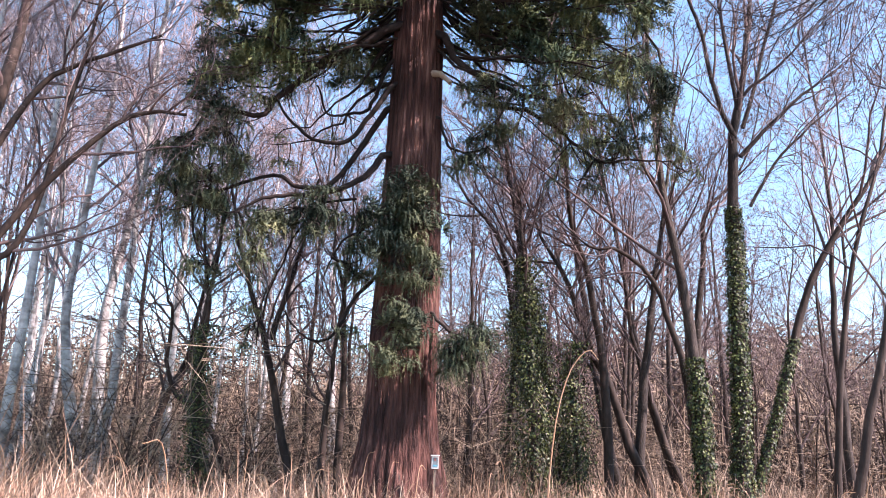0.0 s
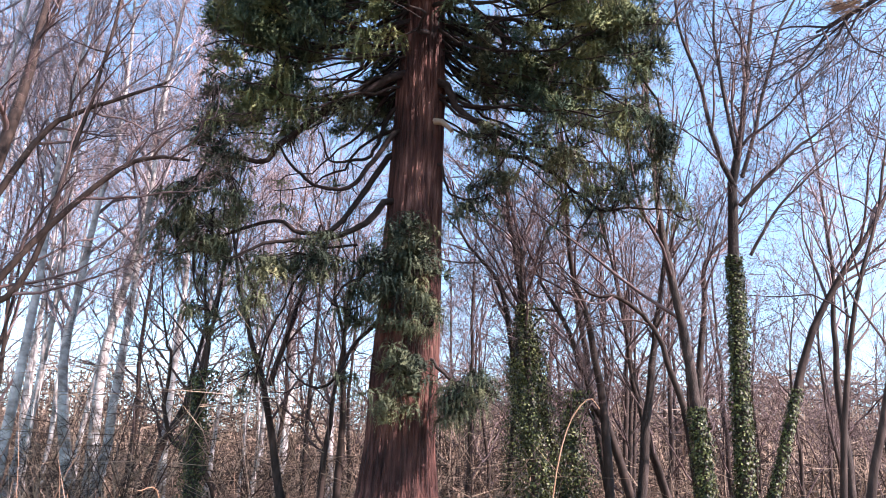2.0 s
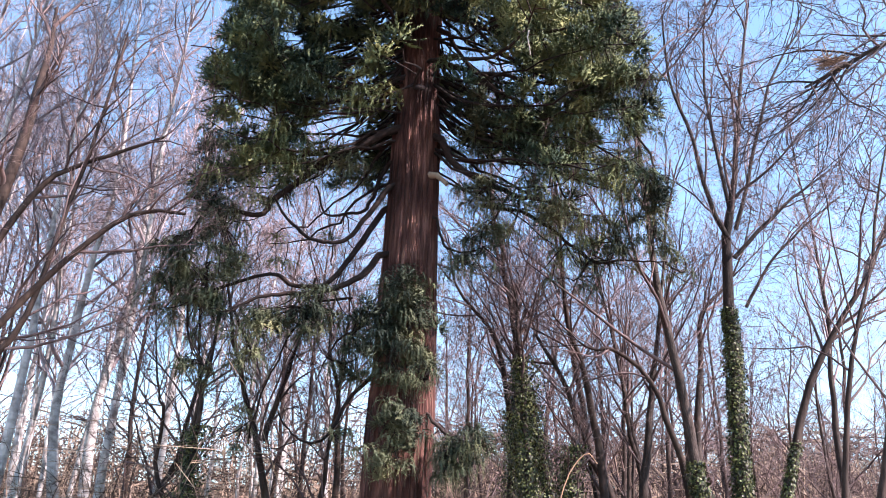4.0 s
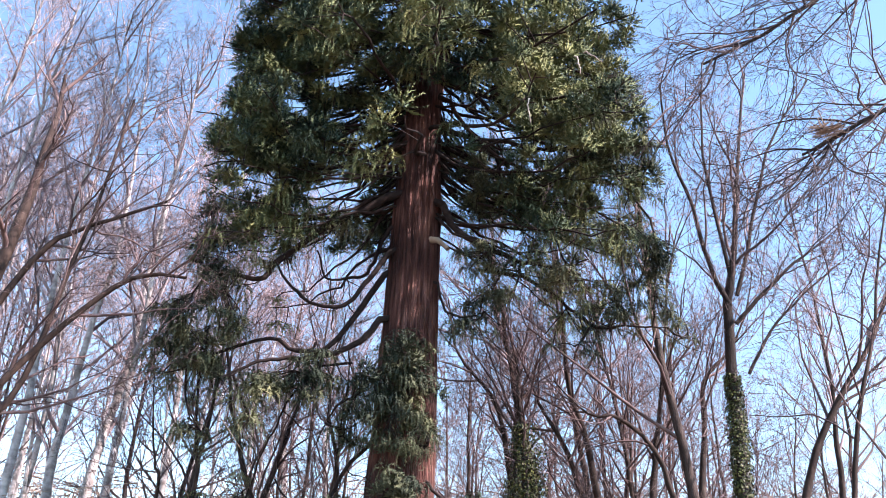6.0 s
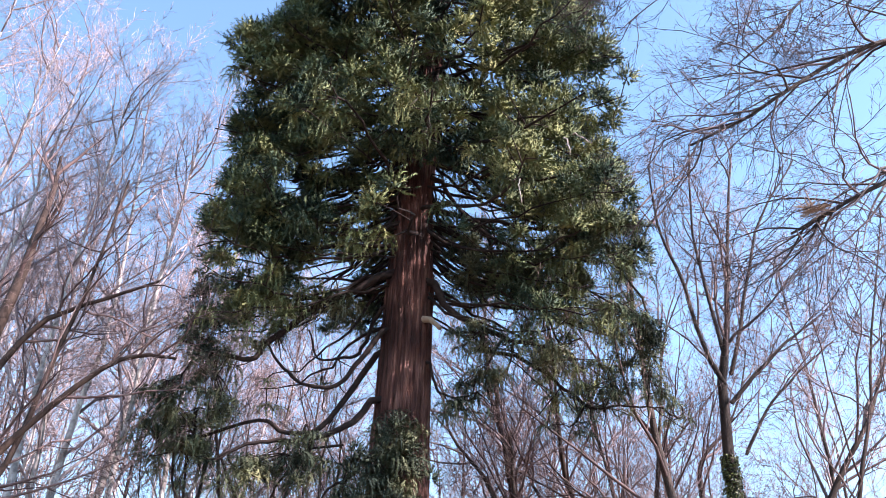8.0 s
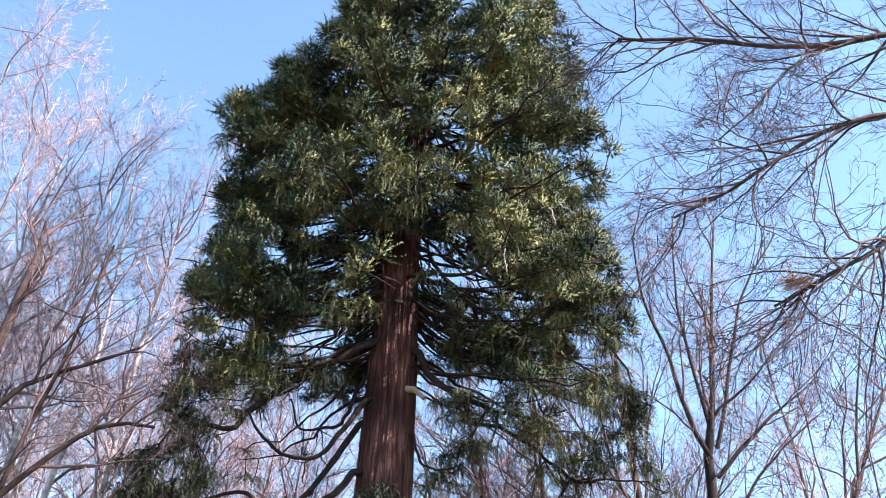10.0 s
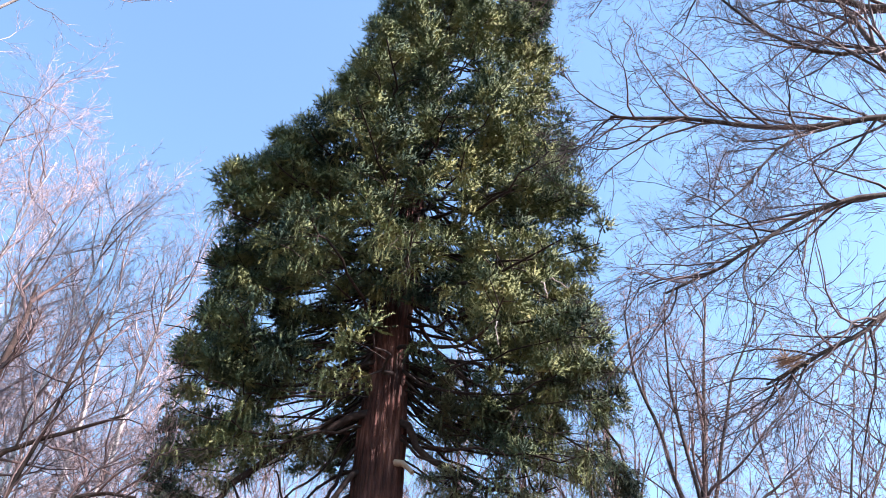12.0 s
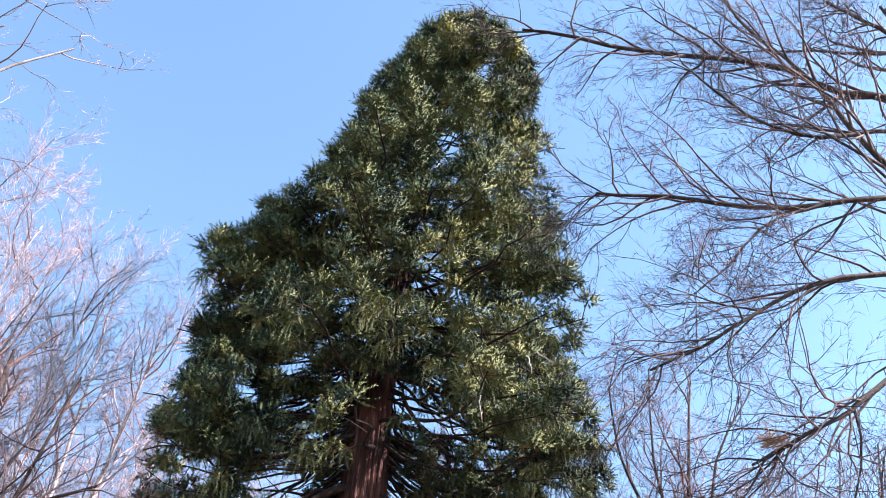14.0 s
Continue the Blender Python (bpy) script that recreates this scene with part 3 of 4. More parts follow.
class Crown:
    """Limbs and shoots as tubes, fine twigs as sprays at their sides and ends."""

    def __init__(self):
        self.tubes, self.jobs = Tubes(), [[] for _ in SPRAYS]

    def twig(self, rng, p, d, size):
        self.jobs[rng.integers(len(SPRAYS))].append(turns(rng, p, d, 0.12, size))

    def mesh(self, name):
        v, q = np.concatenate(self.tubes.v), np.concatenate(self.tubes.q)
        vs, fs, n = [v], [], len(v)
        for (tv, tf), ms in zip(SPRAYS, self.jobs):
            if ms:
                a, b = stamp(tv, tf, ms)
                vs.append(a)
                fs.append(b + n)
                n += len(a)
        return mesh_of(name, np.concatenate(vs), q, np.concatenate(fs))


def grow(crown, rng, p, d, length, r, level, last, kids, spread, rise):
    """One branch and, further down the levels, its shoots and twigs."""
    k = 7 if level <= 1 else 5
    pts = [np.array(p, float)]
    dd = np.array(d, float)
    for _ in range(k - 1):
        dd = dd + rng.normal(0, 0.13 + 0.03 * level, 3) + np.array((0, 0, rise))
        dd /= np.linalg.norm(dd)
        pts.append(pts[-1] + dd * length / (k - 1))
    pts = np.array(pts)
    crown.tubes.add(pts, np.maximum(0.006, np.linspace(r, r * 0.25, k)), 6 if level <= 1 else 4)
    shoots(crown, rng, pts, length, r, level, last, kids, spread, rise, 0.22)


def shoots(crown, rng, pts, length, r, level, last, kids, spread, rise, start):
    k = len(pts)
    count = kids[min(level, len(kids) - 1)]
    for c in range(count):
        f = min(0.995, start + (1 - start) * (c + rng.uniform(0, 1)) / count)
        i = int(f * (k - 1))
        q = pts[i] + (pts[i + 1] - pts[i]) * (f * (k - 1) - i)
        ax = pts[i + 1] - pts[i]
        ax /= np.linalg.norm(ax) + 1e-9
        side = np.cross(ax, rng.normal(0, 1, 3))
        side /= np.linalg.norm(side) + 1e-9
        s = spread * rng.uniform(0.6, 1.3)
        nd = ax * math.cos(s) + side * math.sin(s)
        if level + 1 >= last:
            crown.twig(rng, q, nd, min(1.7, max(0.5, length * rng.uniform(0.5, 0.9))))
        else:
            grow(crown, rng, q, nd, length * rng.uniform(0.40, 0.66) * (1.1 - 0.5 * f), r * 0.45 * (1.1 - 0.5 * f), level + 1, last, kids, spread, rise)
    if level + 1 >= last:
        end = pts[-1] - pts[-2]
        crown.twig(rng, pts[-1], end / (np.linalg.norm(end) + 1e-9), min(1.6, max(0.5, length * 0.7)))


LEAF = np.array([(0, 0, 0), (0.5, 0.35, 0.06), (0, 1, 0.0), (-0.5, 0.35, 0.06)])
LEAF_FACE = np.array([(0, 1, 2, 3)])


def ivy_mesh(name, rng, line, radii, z_top, count, puff):
    """Ivy leaves that stand off a trunk, thinning towards the top."""
    ms = []
    k = len(line)
    zs = line[:, 2]
    while len(ms) < count:
        z = zs[0] + (z_top - zs[0]) * rng.uniform(0, 1) ** 0.9
        i = max(0, min(k - 2, int(np.searchsorted(zs, z)) - 1))
        f = (z - zs[i]) / (zs[i + 1] - zs[i] + 1e-9)
        q = line[i] * (1 - f) + line[i + 1] * f
        r = radii[i] * (1 - f) + radii[i + 1] * f
        a = rng.uniform(0, 2 * math.pi)
        lump = 0.35 + 1.6 * abs(noise.noise(Vector((q[0] + math.cos(a), q[1] + math.sin(a), z * 1.4))))
        out = np.array((math.cos(a), math.sin(a), 0.0))
        pos = q + out * (r + puff * lump * rng.uniform(0.15, 1.0))
        nrm = out + rng.normal(0, 0.45, 3) + np.array((0, 0, 0.25))
        nrm /= np.linalg.norm(nrm)
        down = np.array((0, 0, -1.0)) + rng.normal(0, 0.5, 3)
        x = np.cross(down, nrm)
        x /= np.linalg.norm(x) + 1e-9
        y = np.cross(nrm, x)
        s = rng.uniform(0.038, 0.072)
        m = np.eye(4)
        m[:3, 0], m[:3, 1], m[:3, 2], m[:3, 3] = x * s, y * s, nrm * s, pos
        ms.append(m)
    v, f = stamp(LEAF, LEAF_FACE, ms)
    return mesh_of(name, v, f, smooth=False)


def bare_tree(label, bends, r0, seed, bark, twigs, ivy_to=0.0, leaves=0, puff=0.16, kids=(11, 5, 3), last=3, spread=0.66, start=0.35, rise=0.035,
              length=0.42, limbs=(), twiggy=(9, 4, 3), side=0.8, name="bare_tree", category="tree"):
    """A leafless tree: a trunk through a few bends, limbs, shoots and twigs, and ivy if it has any."""
    rng = np.random.default_rng(seed)
    root = new(name)
    tagged(root, label, category, group="leafless trees of the wood")
    base = np.array(bends[0], float)
    root.location = base
    line = wander(rng, smooth_line(np.array(bends, float) - base, 18), 0.17)
    line[0] = (0, 0, -0.1)
    height = line[-1][2]
    radii = r0 * np.interp(np.linspace(0, 1, 18), [0, 0.06, 0.4, 1], [1.35, 1.0, 0.66, 0.13])
    t = Tubes()
    t.add(line, radii, 10)
    part("trunk", t.mesh("trunk"), bark, root)
    crown = Crown()
    shoots(crown, rng, line, height * length * 1.5, r0 * 0.72, 0, last, kids, spread, rise, start)
    for given in limbs:
        lt = Tubes()
        ll = wander(rng, smooth_line(np.array(given[1:], float) - base, 14), 0.06)
        lr = np.linspace(given[0], given[0] * 0.35, 14)
        lt.add(ll, lr, 8)
        part("limb", lt.mesh("limb"), bark, root)
        shoots(crown, rng, ll, np.linalg.norm(ll[-1] - ll[0]) * side, given[0], 0, last, twiggy, spread, rise, 0.15)
    part("crown", crown.mesh("crown"), twigs, root)
    if ivy_to:
        part("ivy", ivy_mesh("ivy", rng, line, radii, ivy_to, leaves, puff), IVY, root, "glossy dark green ivy leaves")
    return root


IVIED = "leafless tree with its trunk wrapped in dark green ivy"
SLIM = "slim leafless tree with dark brown bark"
PALE = "leafless pale-barked tree lit by the sun"

bare_tree(IVIED, [(6.85, 20, 0), (7.0, 20, 4), (7.16, 20, 9.1), (7.31, 20, 10.9), (7.6, 20, 12.8), (8.3, 20, 17.3)], 0.20, 21, GREY_BARK, TWIGS_BROWN, 8.2, 10000, 0.13, spread=0.42, start=0.5, length=0.24, kids=(9, 4, 3), twiggy=(8, 4, 3),
          limbs=[(0.075, (7.27, 20.0, 9.97), (6.83, 20.0, 11.21), (6.49, 20.0, 13.03), (6.08, 20.0, 14.45), (6.03, 20.0, 16.77)),
                 (0.060, (7.34, 20.0, 10.91), (7.11, 20.0, 13.06), (7.07, 20.0, 14.87), (7.27, 20.0, 17.66)),
                 (0.060, (7.21, 19.6, 9.36), (8.04, 19.6, 10.30), (8.87, 19.6, 11.12), (9.71, 19.6, 11.81)),
                 (0.060, (7.57, 20.3, 10.42), (8.29, 20.3, 12.59), (9.11, 20.3, 15.17), (10.44, 20.3, 17.44)),
                 (0.045, (7.54, 20.0, 8.22), (8.33, 20.0, 9.42), (9.36, 20.0, 10.54), (10.38, 20.0, 11.38))])
bare_tree("leaning leafless tree with ivy on its lower trunk", [(6.95, 20, 0), (7.37, 20, 1.6), (8.61, 20, 5.4), (9.76, 20, 7.8), (10.9, 20, 9.6), (13.0, 20.5, 13.5)], 0.15, 22, BROWN_BARK, TWIGS_BROWN, 5.0, 3200, 0.06, start=0.5)
bare_tree(SLIM, [(7.7, 17, 0), (7.84, 17, 1.5), (8.21, 17, 4.5), (8.97, 17, 7.15), (9.9, 17.2, 10), (11, 17.5, 14)], 0.09, 23, BROWN_BARK, TWIGS_BROWN, start=0.45)
bare_tree(SLIM, [(6.55, 14, 0), (6.7, 14, 1.5), (7.44, 14, 4.4), (8.4, 14, 7.5), (9.4, 14.2, 11.5)], 0.10, 24, BROWN_BARK, TWIGS_BROWN, start=0.5)
bare_tree("leaning leafless tree with ivy-covered dark trunk", [(5.85, 19, 0), (5.78, 19, 1.4), (5.54, 19, 4.7), (5.08, 19, 8.3), (4.9, 19.3, 12), (5.2, 19.5, 15)], 0.17, 25, GREY_BARK, TWIGS_BROWN, 4.3, 5600, 0.18, start=0.45)
bare_tree("leafless sapling arching over to one side", [(5.71, 21.6, 0.00), (5.12, 21.6, 1.33), (4.05, 21.6, 4.38), (2.97, 21.6, 6.79), (1.91, 21.8, 8.95)], 0.17, 26, BROWN_BARK, TWIGS_BROWN, start=0.4, spread=0.7)
bare_tree(SLIM, [(6.96, 22.8, 0.00), (6.44, 22.8, 1.95), (5.64, 22.8, 4.71), (5.09, 22.8, 7.47), (4.32, 23.0, 11.67)], 0.11, 27, BROWN_BARK, TWIGS_BROWN, start=0.4)
bare_tree("broken trunk thickly wrapped in green ivy", [(2.45, 21, 0), (2.42, 21, 1.5), (2.2, 21, 5), (2.1, 21, 7.2), (2.0, 21, 9)], 0.16, 28, GREY_BARK, TWIGS_BROWN, 7.0, 8500, 0.5, start=0.5)
bare_tree("short dead trunk smothered in bushy green ivy", [(3.5, 21.5, 0), (3.45, 21.5, 1.6), (3.3, 21.5, 3.4), (3.2, 21.5, 5.2)], 0.13, 37, GREY_BARK, TWIGS_BROWN, 4.9, 6500, 0.6, start=0.6)
bare_tree(PALE, [(5.1, 24, 0), (4.86, 24, 2.3), (4.19, 24, 6), (3.64, 24, 10), (3.4, 24.3, 15)], 0.16, 29, GREY_BARK, TWIGS_PALE, start=0.4)
bare_tree("leafless tree with greenish ivy on its trunk", [(2.0, 26, 0), (2.16, 26, 2), (2.5, 26, 9.3), (1.84, 26, 11.4), (1.5, 26, 16)], 0.18, 30, GREY_BARK, TWIGS_PALE, 6.5, 5500, 0.4, start=0.5)
bare_tree("forked leafless tree with a mossy brown trunk", [(-3.1, 20, 0), (-3.35, 20, 1.7), (-3.97, 20, 4.5), (-4.71, 20, 6.7), (-5.2, 20, 9.5)], 0.13, 31, BROWN_BARK, TWIGS_BROWN, start=0.4,
          limbs=[(0.08, (-3.97, 20, 4.5), (-3.75, 20, 5.4), (-3.5, 20, 6.6), (-3.2, 20.2, 8.5))])
bare_tree("leaning leafless trunk with patches of ivy", [(-5.7, 22, 0), (-5.9, 22, 1.6), (-6.3, 22, 4.0), (-6.1, 22, 7.0), (-5.8, 22, 11)], 0.13, 38, GREY_BARK, TWIGS_BROWN, 5.0, 1500, 0.28, start=0.4)
bare_tree(SLIM, [(-2.6, 19.5, 0), (-2.45, 19.5, 2.0), (-2.3, 19.5, 4.2), (-2.1, 19.6, 8)], 0.11, 39, BROWN_BARK, TWIGS_BROWN, start=0.4)
bare_tree(SLIM, [(-8.2, 24, 0), (-7.8, 24, 2.5), (-6.9, 24, 5.5), (-6.4, 24, 10)], 0.15, 40, BROWN_BARK, TWIGS_BROWN, start=0.35)
bare_tree(PALE, [(-10.2, 26, 0), (-10.72, 26, 1.8), (-11.41, 26, 4.8), (-11.66, 26, 8.4), (-11.2, 26, 14), (-11.6, 26, 21)], 0.24, 32, PALE_BARK, TWIGS_PALE, start=0.45, kids=(13, 6, 4), length=0.32)
bare_tree(PALE, [(-11.2, 28, 0), (-10.91, 28, 1.9), (-11.14, 28, 6.2), (-10.72, 28, 10.4), (-10.77, 28, 14), (-10.3, 28, 22)], 0.24, 33, PALE_BARK, TWIGS_PALE, start=0.45, kids=(13, 6, 4), length=0.32)
bare_tree("large leafless tree with long dark spreading limbs", [(-9.6, 15, 0), (-9.3, 15, 3), (-8.9, 15, 5.6), (-8.5, 15, 8.5), (-8.4, 15.4, 11), (-8.6, 15.6, 13)], 0.24, 34, BROWN_BARK, TWIGS_BROWN, start=0.55, kids=(5, 5, 4), length=0.26, spread=0.8,
          limbs=[(0.085, (-9.1, 15, 4.2), (-8.2, 15, 5.3), (-7.3, 15, 6.6), (-6.29, 15, 7.7), (-5.59, 15, 8.05), (-4.9, 15, 8.05)),
                 (0.075, (-8.9, 15, 6.0), (-7.87, 15, 8.3), (-7.01, 15, 9.0), (-5.6, 15, 9.6)),
                 (0.07, (-8.3, 15, 4.9), (-7.65, 15, 5.5), (-7.24, 15, 7.6), (-6.93, 15, 9.6), (-6.7, 15, 12))])
bare_tree("leafless tree whose budding limbs hang overhead", [(11.5, 9.5, 0), (11.3, 9.5, 5), (10.9, 9.4, 10), (10.6, 9.3, 15), (10.2, 9.2, 20)], 0.26, 35, GREY_BARK, TWIGS_DARK, start=0.72, twiggy=(21, 5, 3), side=0.52, rise=-0.01,
          limbs=[(0.085, (10.5, 9.3, 16.4), (8.99, 9.0, 16.29), (7.98, 9.0, 16.31), (7.24, 9.0, 16.99), (6.11, 9.0, 17.21), (4.93, 9.0, 17.20), (3.76, 9.0, 17.31), (2.61, 9.0, 17.64), (1.78, 9.0, 17.71)),
                 (0.080, (11.2, 9.4, 8.2), (10.0, 9.2, 10.2), (8.9, 9.1, 12.2), (8.19, 9.0, 13.85), (7.93, 9.0, 14.64), (7.69, 9.0, 16.06), (7.29, 9.0, 17.21), (6.68, 9.0, 18.21), (6.33, 9.0, 19.61)),
                 (0.050, (10.6, 9.3, 15.6), (8.57, 9.0, 15.00), (7.18, 9.0, 14.60), (6.11, 9.0, 15.04), (5.43, 9.0, 16.05), (4.98, 9.0, 16.78)),
                 (0.060, (10.7, 9.3, 13.9), (7.92, 9.0, 13.05), (6.44, 9.0, 12.62), (5.17, 9.0, 12.50), (4.22, 9.0, 12.58), (3.26, 9.0, 12.51), (2.90, 9.0, 12.55)),
                 (0.052, (10.8, 9.4, 12.3), (7.31, 9.0, 11.21), (6.05, 9.0, 10.81), (4.94, 9.0, 10.10), (3.97, 9.0, 9.35), (3.27, 9.0, 8.88)),
                 (0.050, (10.8, 9.4, 12.4), (6.60, 9.0, 9.06), (5.90, 9.0, 8.51), (5.00, 9.0, 7.98), (4.40, 9.0, 7.59)),
                 (0.030, (6.9, 9.0, 12.75), (6.09, 9.0, 12.35), (5.38, 9.0, 11.71), (4.75, 9.0, 10.88), (4.12, 9.0, 10.22)),
                 (0.060, (10.3, 9.2, 18.4), (9.83, 9.0, 18.83), (9.14, 9.0, 19.43), (8.68, 9.0, 20.10), (8.42, 9.0, 21.73))])
bare_tree("pale leafless tree with sunlit limbs that reach overhead", [(-11.5, 8.5, 0), (-11.0, 8.5, 5), (-10.3, 8.4, 9), (-9.6, 8.3, 13), (-9.2, 8.2, 17)], 0.2, 36, PALE_BARK, TWIGS_PALE, start=0.8, kids=(5, 3, 2), twiggy=(4, 2, 2),
          limbs=[(0.045, (-10.2, 8.4, 9.5), (-8.2, 8, 11.2), (-7.0, 8, 12.6), (-6.0, 8, 13.6)),
                 (0.04, (-9.8, 8.3, 12.0), (-8.2, 8, 13.6), (-7.2, 8, 14.2)),
                 (0.035, (-10.4, 8.4, 8.6), (-8.2, 8, 10.0), (-6.6, 8, 11.0))])

bare_tree("dark leafless stem leaning among the ivied trunks", [(4.20, 21.0, 0.00), (3.94, 21.0, 4.40), (3.61, 21.0, 6.38), (3.26, 21.0, 7.85), (2.97, 21.0, 10.01), (2.60, 21.0, 13.50)], 0.12, 90, BROWN_BARK, TWIGS_BROWN, start=0.4)
bare_tree(SLIM, [(6.80, 23.0, 0.00), (5.67, 23.0, 3.95), (5.18, 23.0, 5.92), (4.90, 23.0, 7.51), (4.20, 23.0, 11.50)], 0.13, 91, BROWN_BARK, TWIGS_BROWN, start=0.4)
bare_tree("crooked leafless stem bent over to one side", [(6.20, 20.0, 0.00), (5.91, 20.0, 3.55), (5.51, 20.0, 5.27), (5.00, 20.0, 6.35), (4.06, 20.0, 7.02), (3.37, 20.0, 7.14), (2.60, 20.0, 7.90)], 0.10, 92, BROWN_BARK, TWIGS_BROWN, start=0.4)
bare_tree(SLIM, [(5.00, 22.0, 0.00), (5.27, 22.0, 3.70), (5.55, 22.0, 5.76), (5.75, 22.0, 7.45), (6.05, 22.0, 9.86), (6.40, 22.0, 13.50)], 0.14, 93, GREY_BARK, TWIGS_BROWN, start=0.4)
bare_tree("dark leafless stem with climbing ivy", [(3.90, 24.0, 0.00), (2.60, 24.0, 3.78), (2.18, 24.0, 6.00), (1.74, 24.0, 8.15), (0.54, 24.0, 9.67), (0.20, 24.0, 11.50)], 0.13, 94, BROWN_BARK, TWIGS_BROWN, 6.2, 3500, 0.3, start=0.4)
bare_tree("straight leafless stem with ivy on its lower half", [(3.50, 23.0, 0.00), (3.09, 23.0, 3.71), (2.55, 23.0, 6.46), (2.21, 23.0, 8.40), (1.78, 23.0, 10.93), (1.40, 23.0, 14.00)], 0.14, 95, BROWN_BARK, TWIGS_BROWN, 7.0, 5000, 0.3, start=0.4)
bare_tree("forked leafless stem beside the ivied trunks", [(7.20, 24.0, 0.00), (7.48, 24.0, 5.53), (7.67, 24.0, 8.03), (7.64, 24.0, 9.23), (8.63, 24.0, 10.50), (9.40, 24.0, 13.00)], 0.12, 96, GREY_BARK, TWIGS_BROWN, start=0.4)
bare_tree("crooked leafless stem leaning over the undergrowth", [(-4.80, 22.0, 0.00), (-5.53, 22.0, 2.48), (-6.72, 22.0, 3.57), (-6.77, 22.0, 5.32), (-7.10, 22.0, 6.22), (-7.40, 22.0, 9.00)], 0.09, 97, BROWN_BARK, TWIGS_BROWN, start=0.4)
bare_tree("leaning trunk thinly covered in green ivy", [(-5.60, 21.0, 0.00), (-5.91, 21.0, 3.23), (-5.91, 21.0, 5.18), (-6.21, 21.0, 6.76), (-6.40, 21.0, 10.00)], 0.10, 98, BROWN_BARK, TWIGS_BROWN, 5.0, 3800, 0.45, start=0.4)
bare_tree(SLIM, [(-2.30, 21.0, 0.00), (-2.41, 21.0, 3.35), (-2.56, 21.0, 5.29), (-2.94, 21.0, 7.18), (-2.80, 21.0, 9.50)], 0.10, 99, BROWN_BARK, TWIGS_BROWN, start=0.4)

for k, (x, y, h, lean) in enumerate(((-13.8, 23, 22, 0.6), (-15.5, 24, 25, 0.9), (-11.6, 23.5, 21, 0.3), (-9.7, 25, 20.5, 0.4), (-8.3, 27, 19, -0.3), (-18.5, 25, 28, 0.6), (12.9, 27, 18, -0.6))):
    bare_tree("slender leafless tree with a dense haze of purplish twigs", [(x, y, 0), (x + lean * 0.4, y, h * 0.3), (x + lean * 0.3, y, h * 0.6), (x + lean, y, h)], 0.10 + 0.003 * h, 60 + k, PALE_BARK if x < 0 else GREY_BARK, TWIGS_PALE, start=0.5, length=0.32, kids=(16, 6, 4), spread=0.55)

for k, (x, y, h, lean) in enumerate(((0.9, 27, 12.5, 0.3), (-1.6, 31, 13.5, -0.4), (2.9, 33, 13, 0.4), (1.6, 38, 13, -0.3), (-4.4, 28, 14, 0.3), (-3.2, 34, 15, -0.3), (-5.9, 31, 15.5, 0.4), (13.2, 32, 11, 0.3), (16.4, 36, 11.5, -0.4), (19.5, 38, 10.5, 0.4), (14.6, 40, 12, 0.2))):
    bare_tree("low leafless tree with a brown haze of twigs", [(x, y, 0), (x + lean * 0.5, y, h * 0.35), (x + lean * 0.2, y, h * 0.7), (x + lean, y, h)], 0.10, 80 + k, BROWN_BARK, TWIGS_BROWN, start=0.2, kids=(15, 5, 4), spread=0.65)


def scatter_trees():
    """The wood behind: a few kinds of tree, each repeated with its own turn and size."""
    rng = np.random.default_rng(77)
    kinds = []
    for k in range(5):
        h = (15, 18, 13, 20, 16)[k]
        pale = k in (1, 3)
        kinds.append(bare_tree("pale leafless tree of the wood behind" if pale else "brown leafless tree of the wood behind",
                               [(0, 60 + 6 * k, 0), (0.3, 60 + 6 * k, h * 0.3), (-0.1, 60 + 6 * k, h * 0.65), (0.2, 60 + 6 * k, h)], 0.10 + 0.012 * k, 50 + k,
                               PALE_BARK if pale else BROWN_BARK, TWIGS_PALE if pale else TWIGS_BROWN, kids=(11, 4, 3), last=3, start=0.45 if pale else 0.25))
    heights = (15, 18, 13, 20, 16)
    for k in range(70):
        y = rng.uniform(26, 42) if k % 2 else rng.uniform(36, 66)
        u = rng.uniform(-0.72, -0.10) if k % 5 < 3 else rng.uniform(0.0, 0.36 if k % 3 else 0.62)
        left = u < 0
        i = int(rng.choice([1, 3, 1, 3, 1, 3, 0])) if left else int(rng.choice([0, 2, 4]))
        # the wood's skyline falls towards the great tree and the open side
        top = float(np.interp(u, [-0.75, -0.5, -0.34, -0.1, 0.2, 0.3, 0.5, 0.62], [1.05, 0.86, 0.66, 0.50, 0.46, 0.56, 0.46, 0.36]))
        s = min(1.5, top * y * rng.uniform(0.62, 1.0) / heights[i])
        copy_thing(kinds[i], pose(u * y, y, 0, rng.uniform(-4, 4), rng.uniform(-5, 5), rng.uniform(0, 360)) @ Matrix.Scale(s, 4))


scatter_trees()


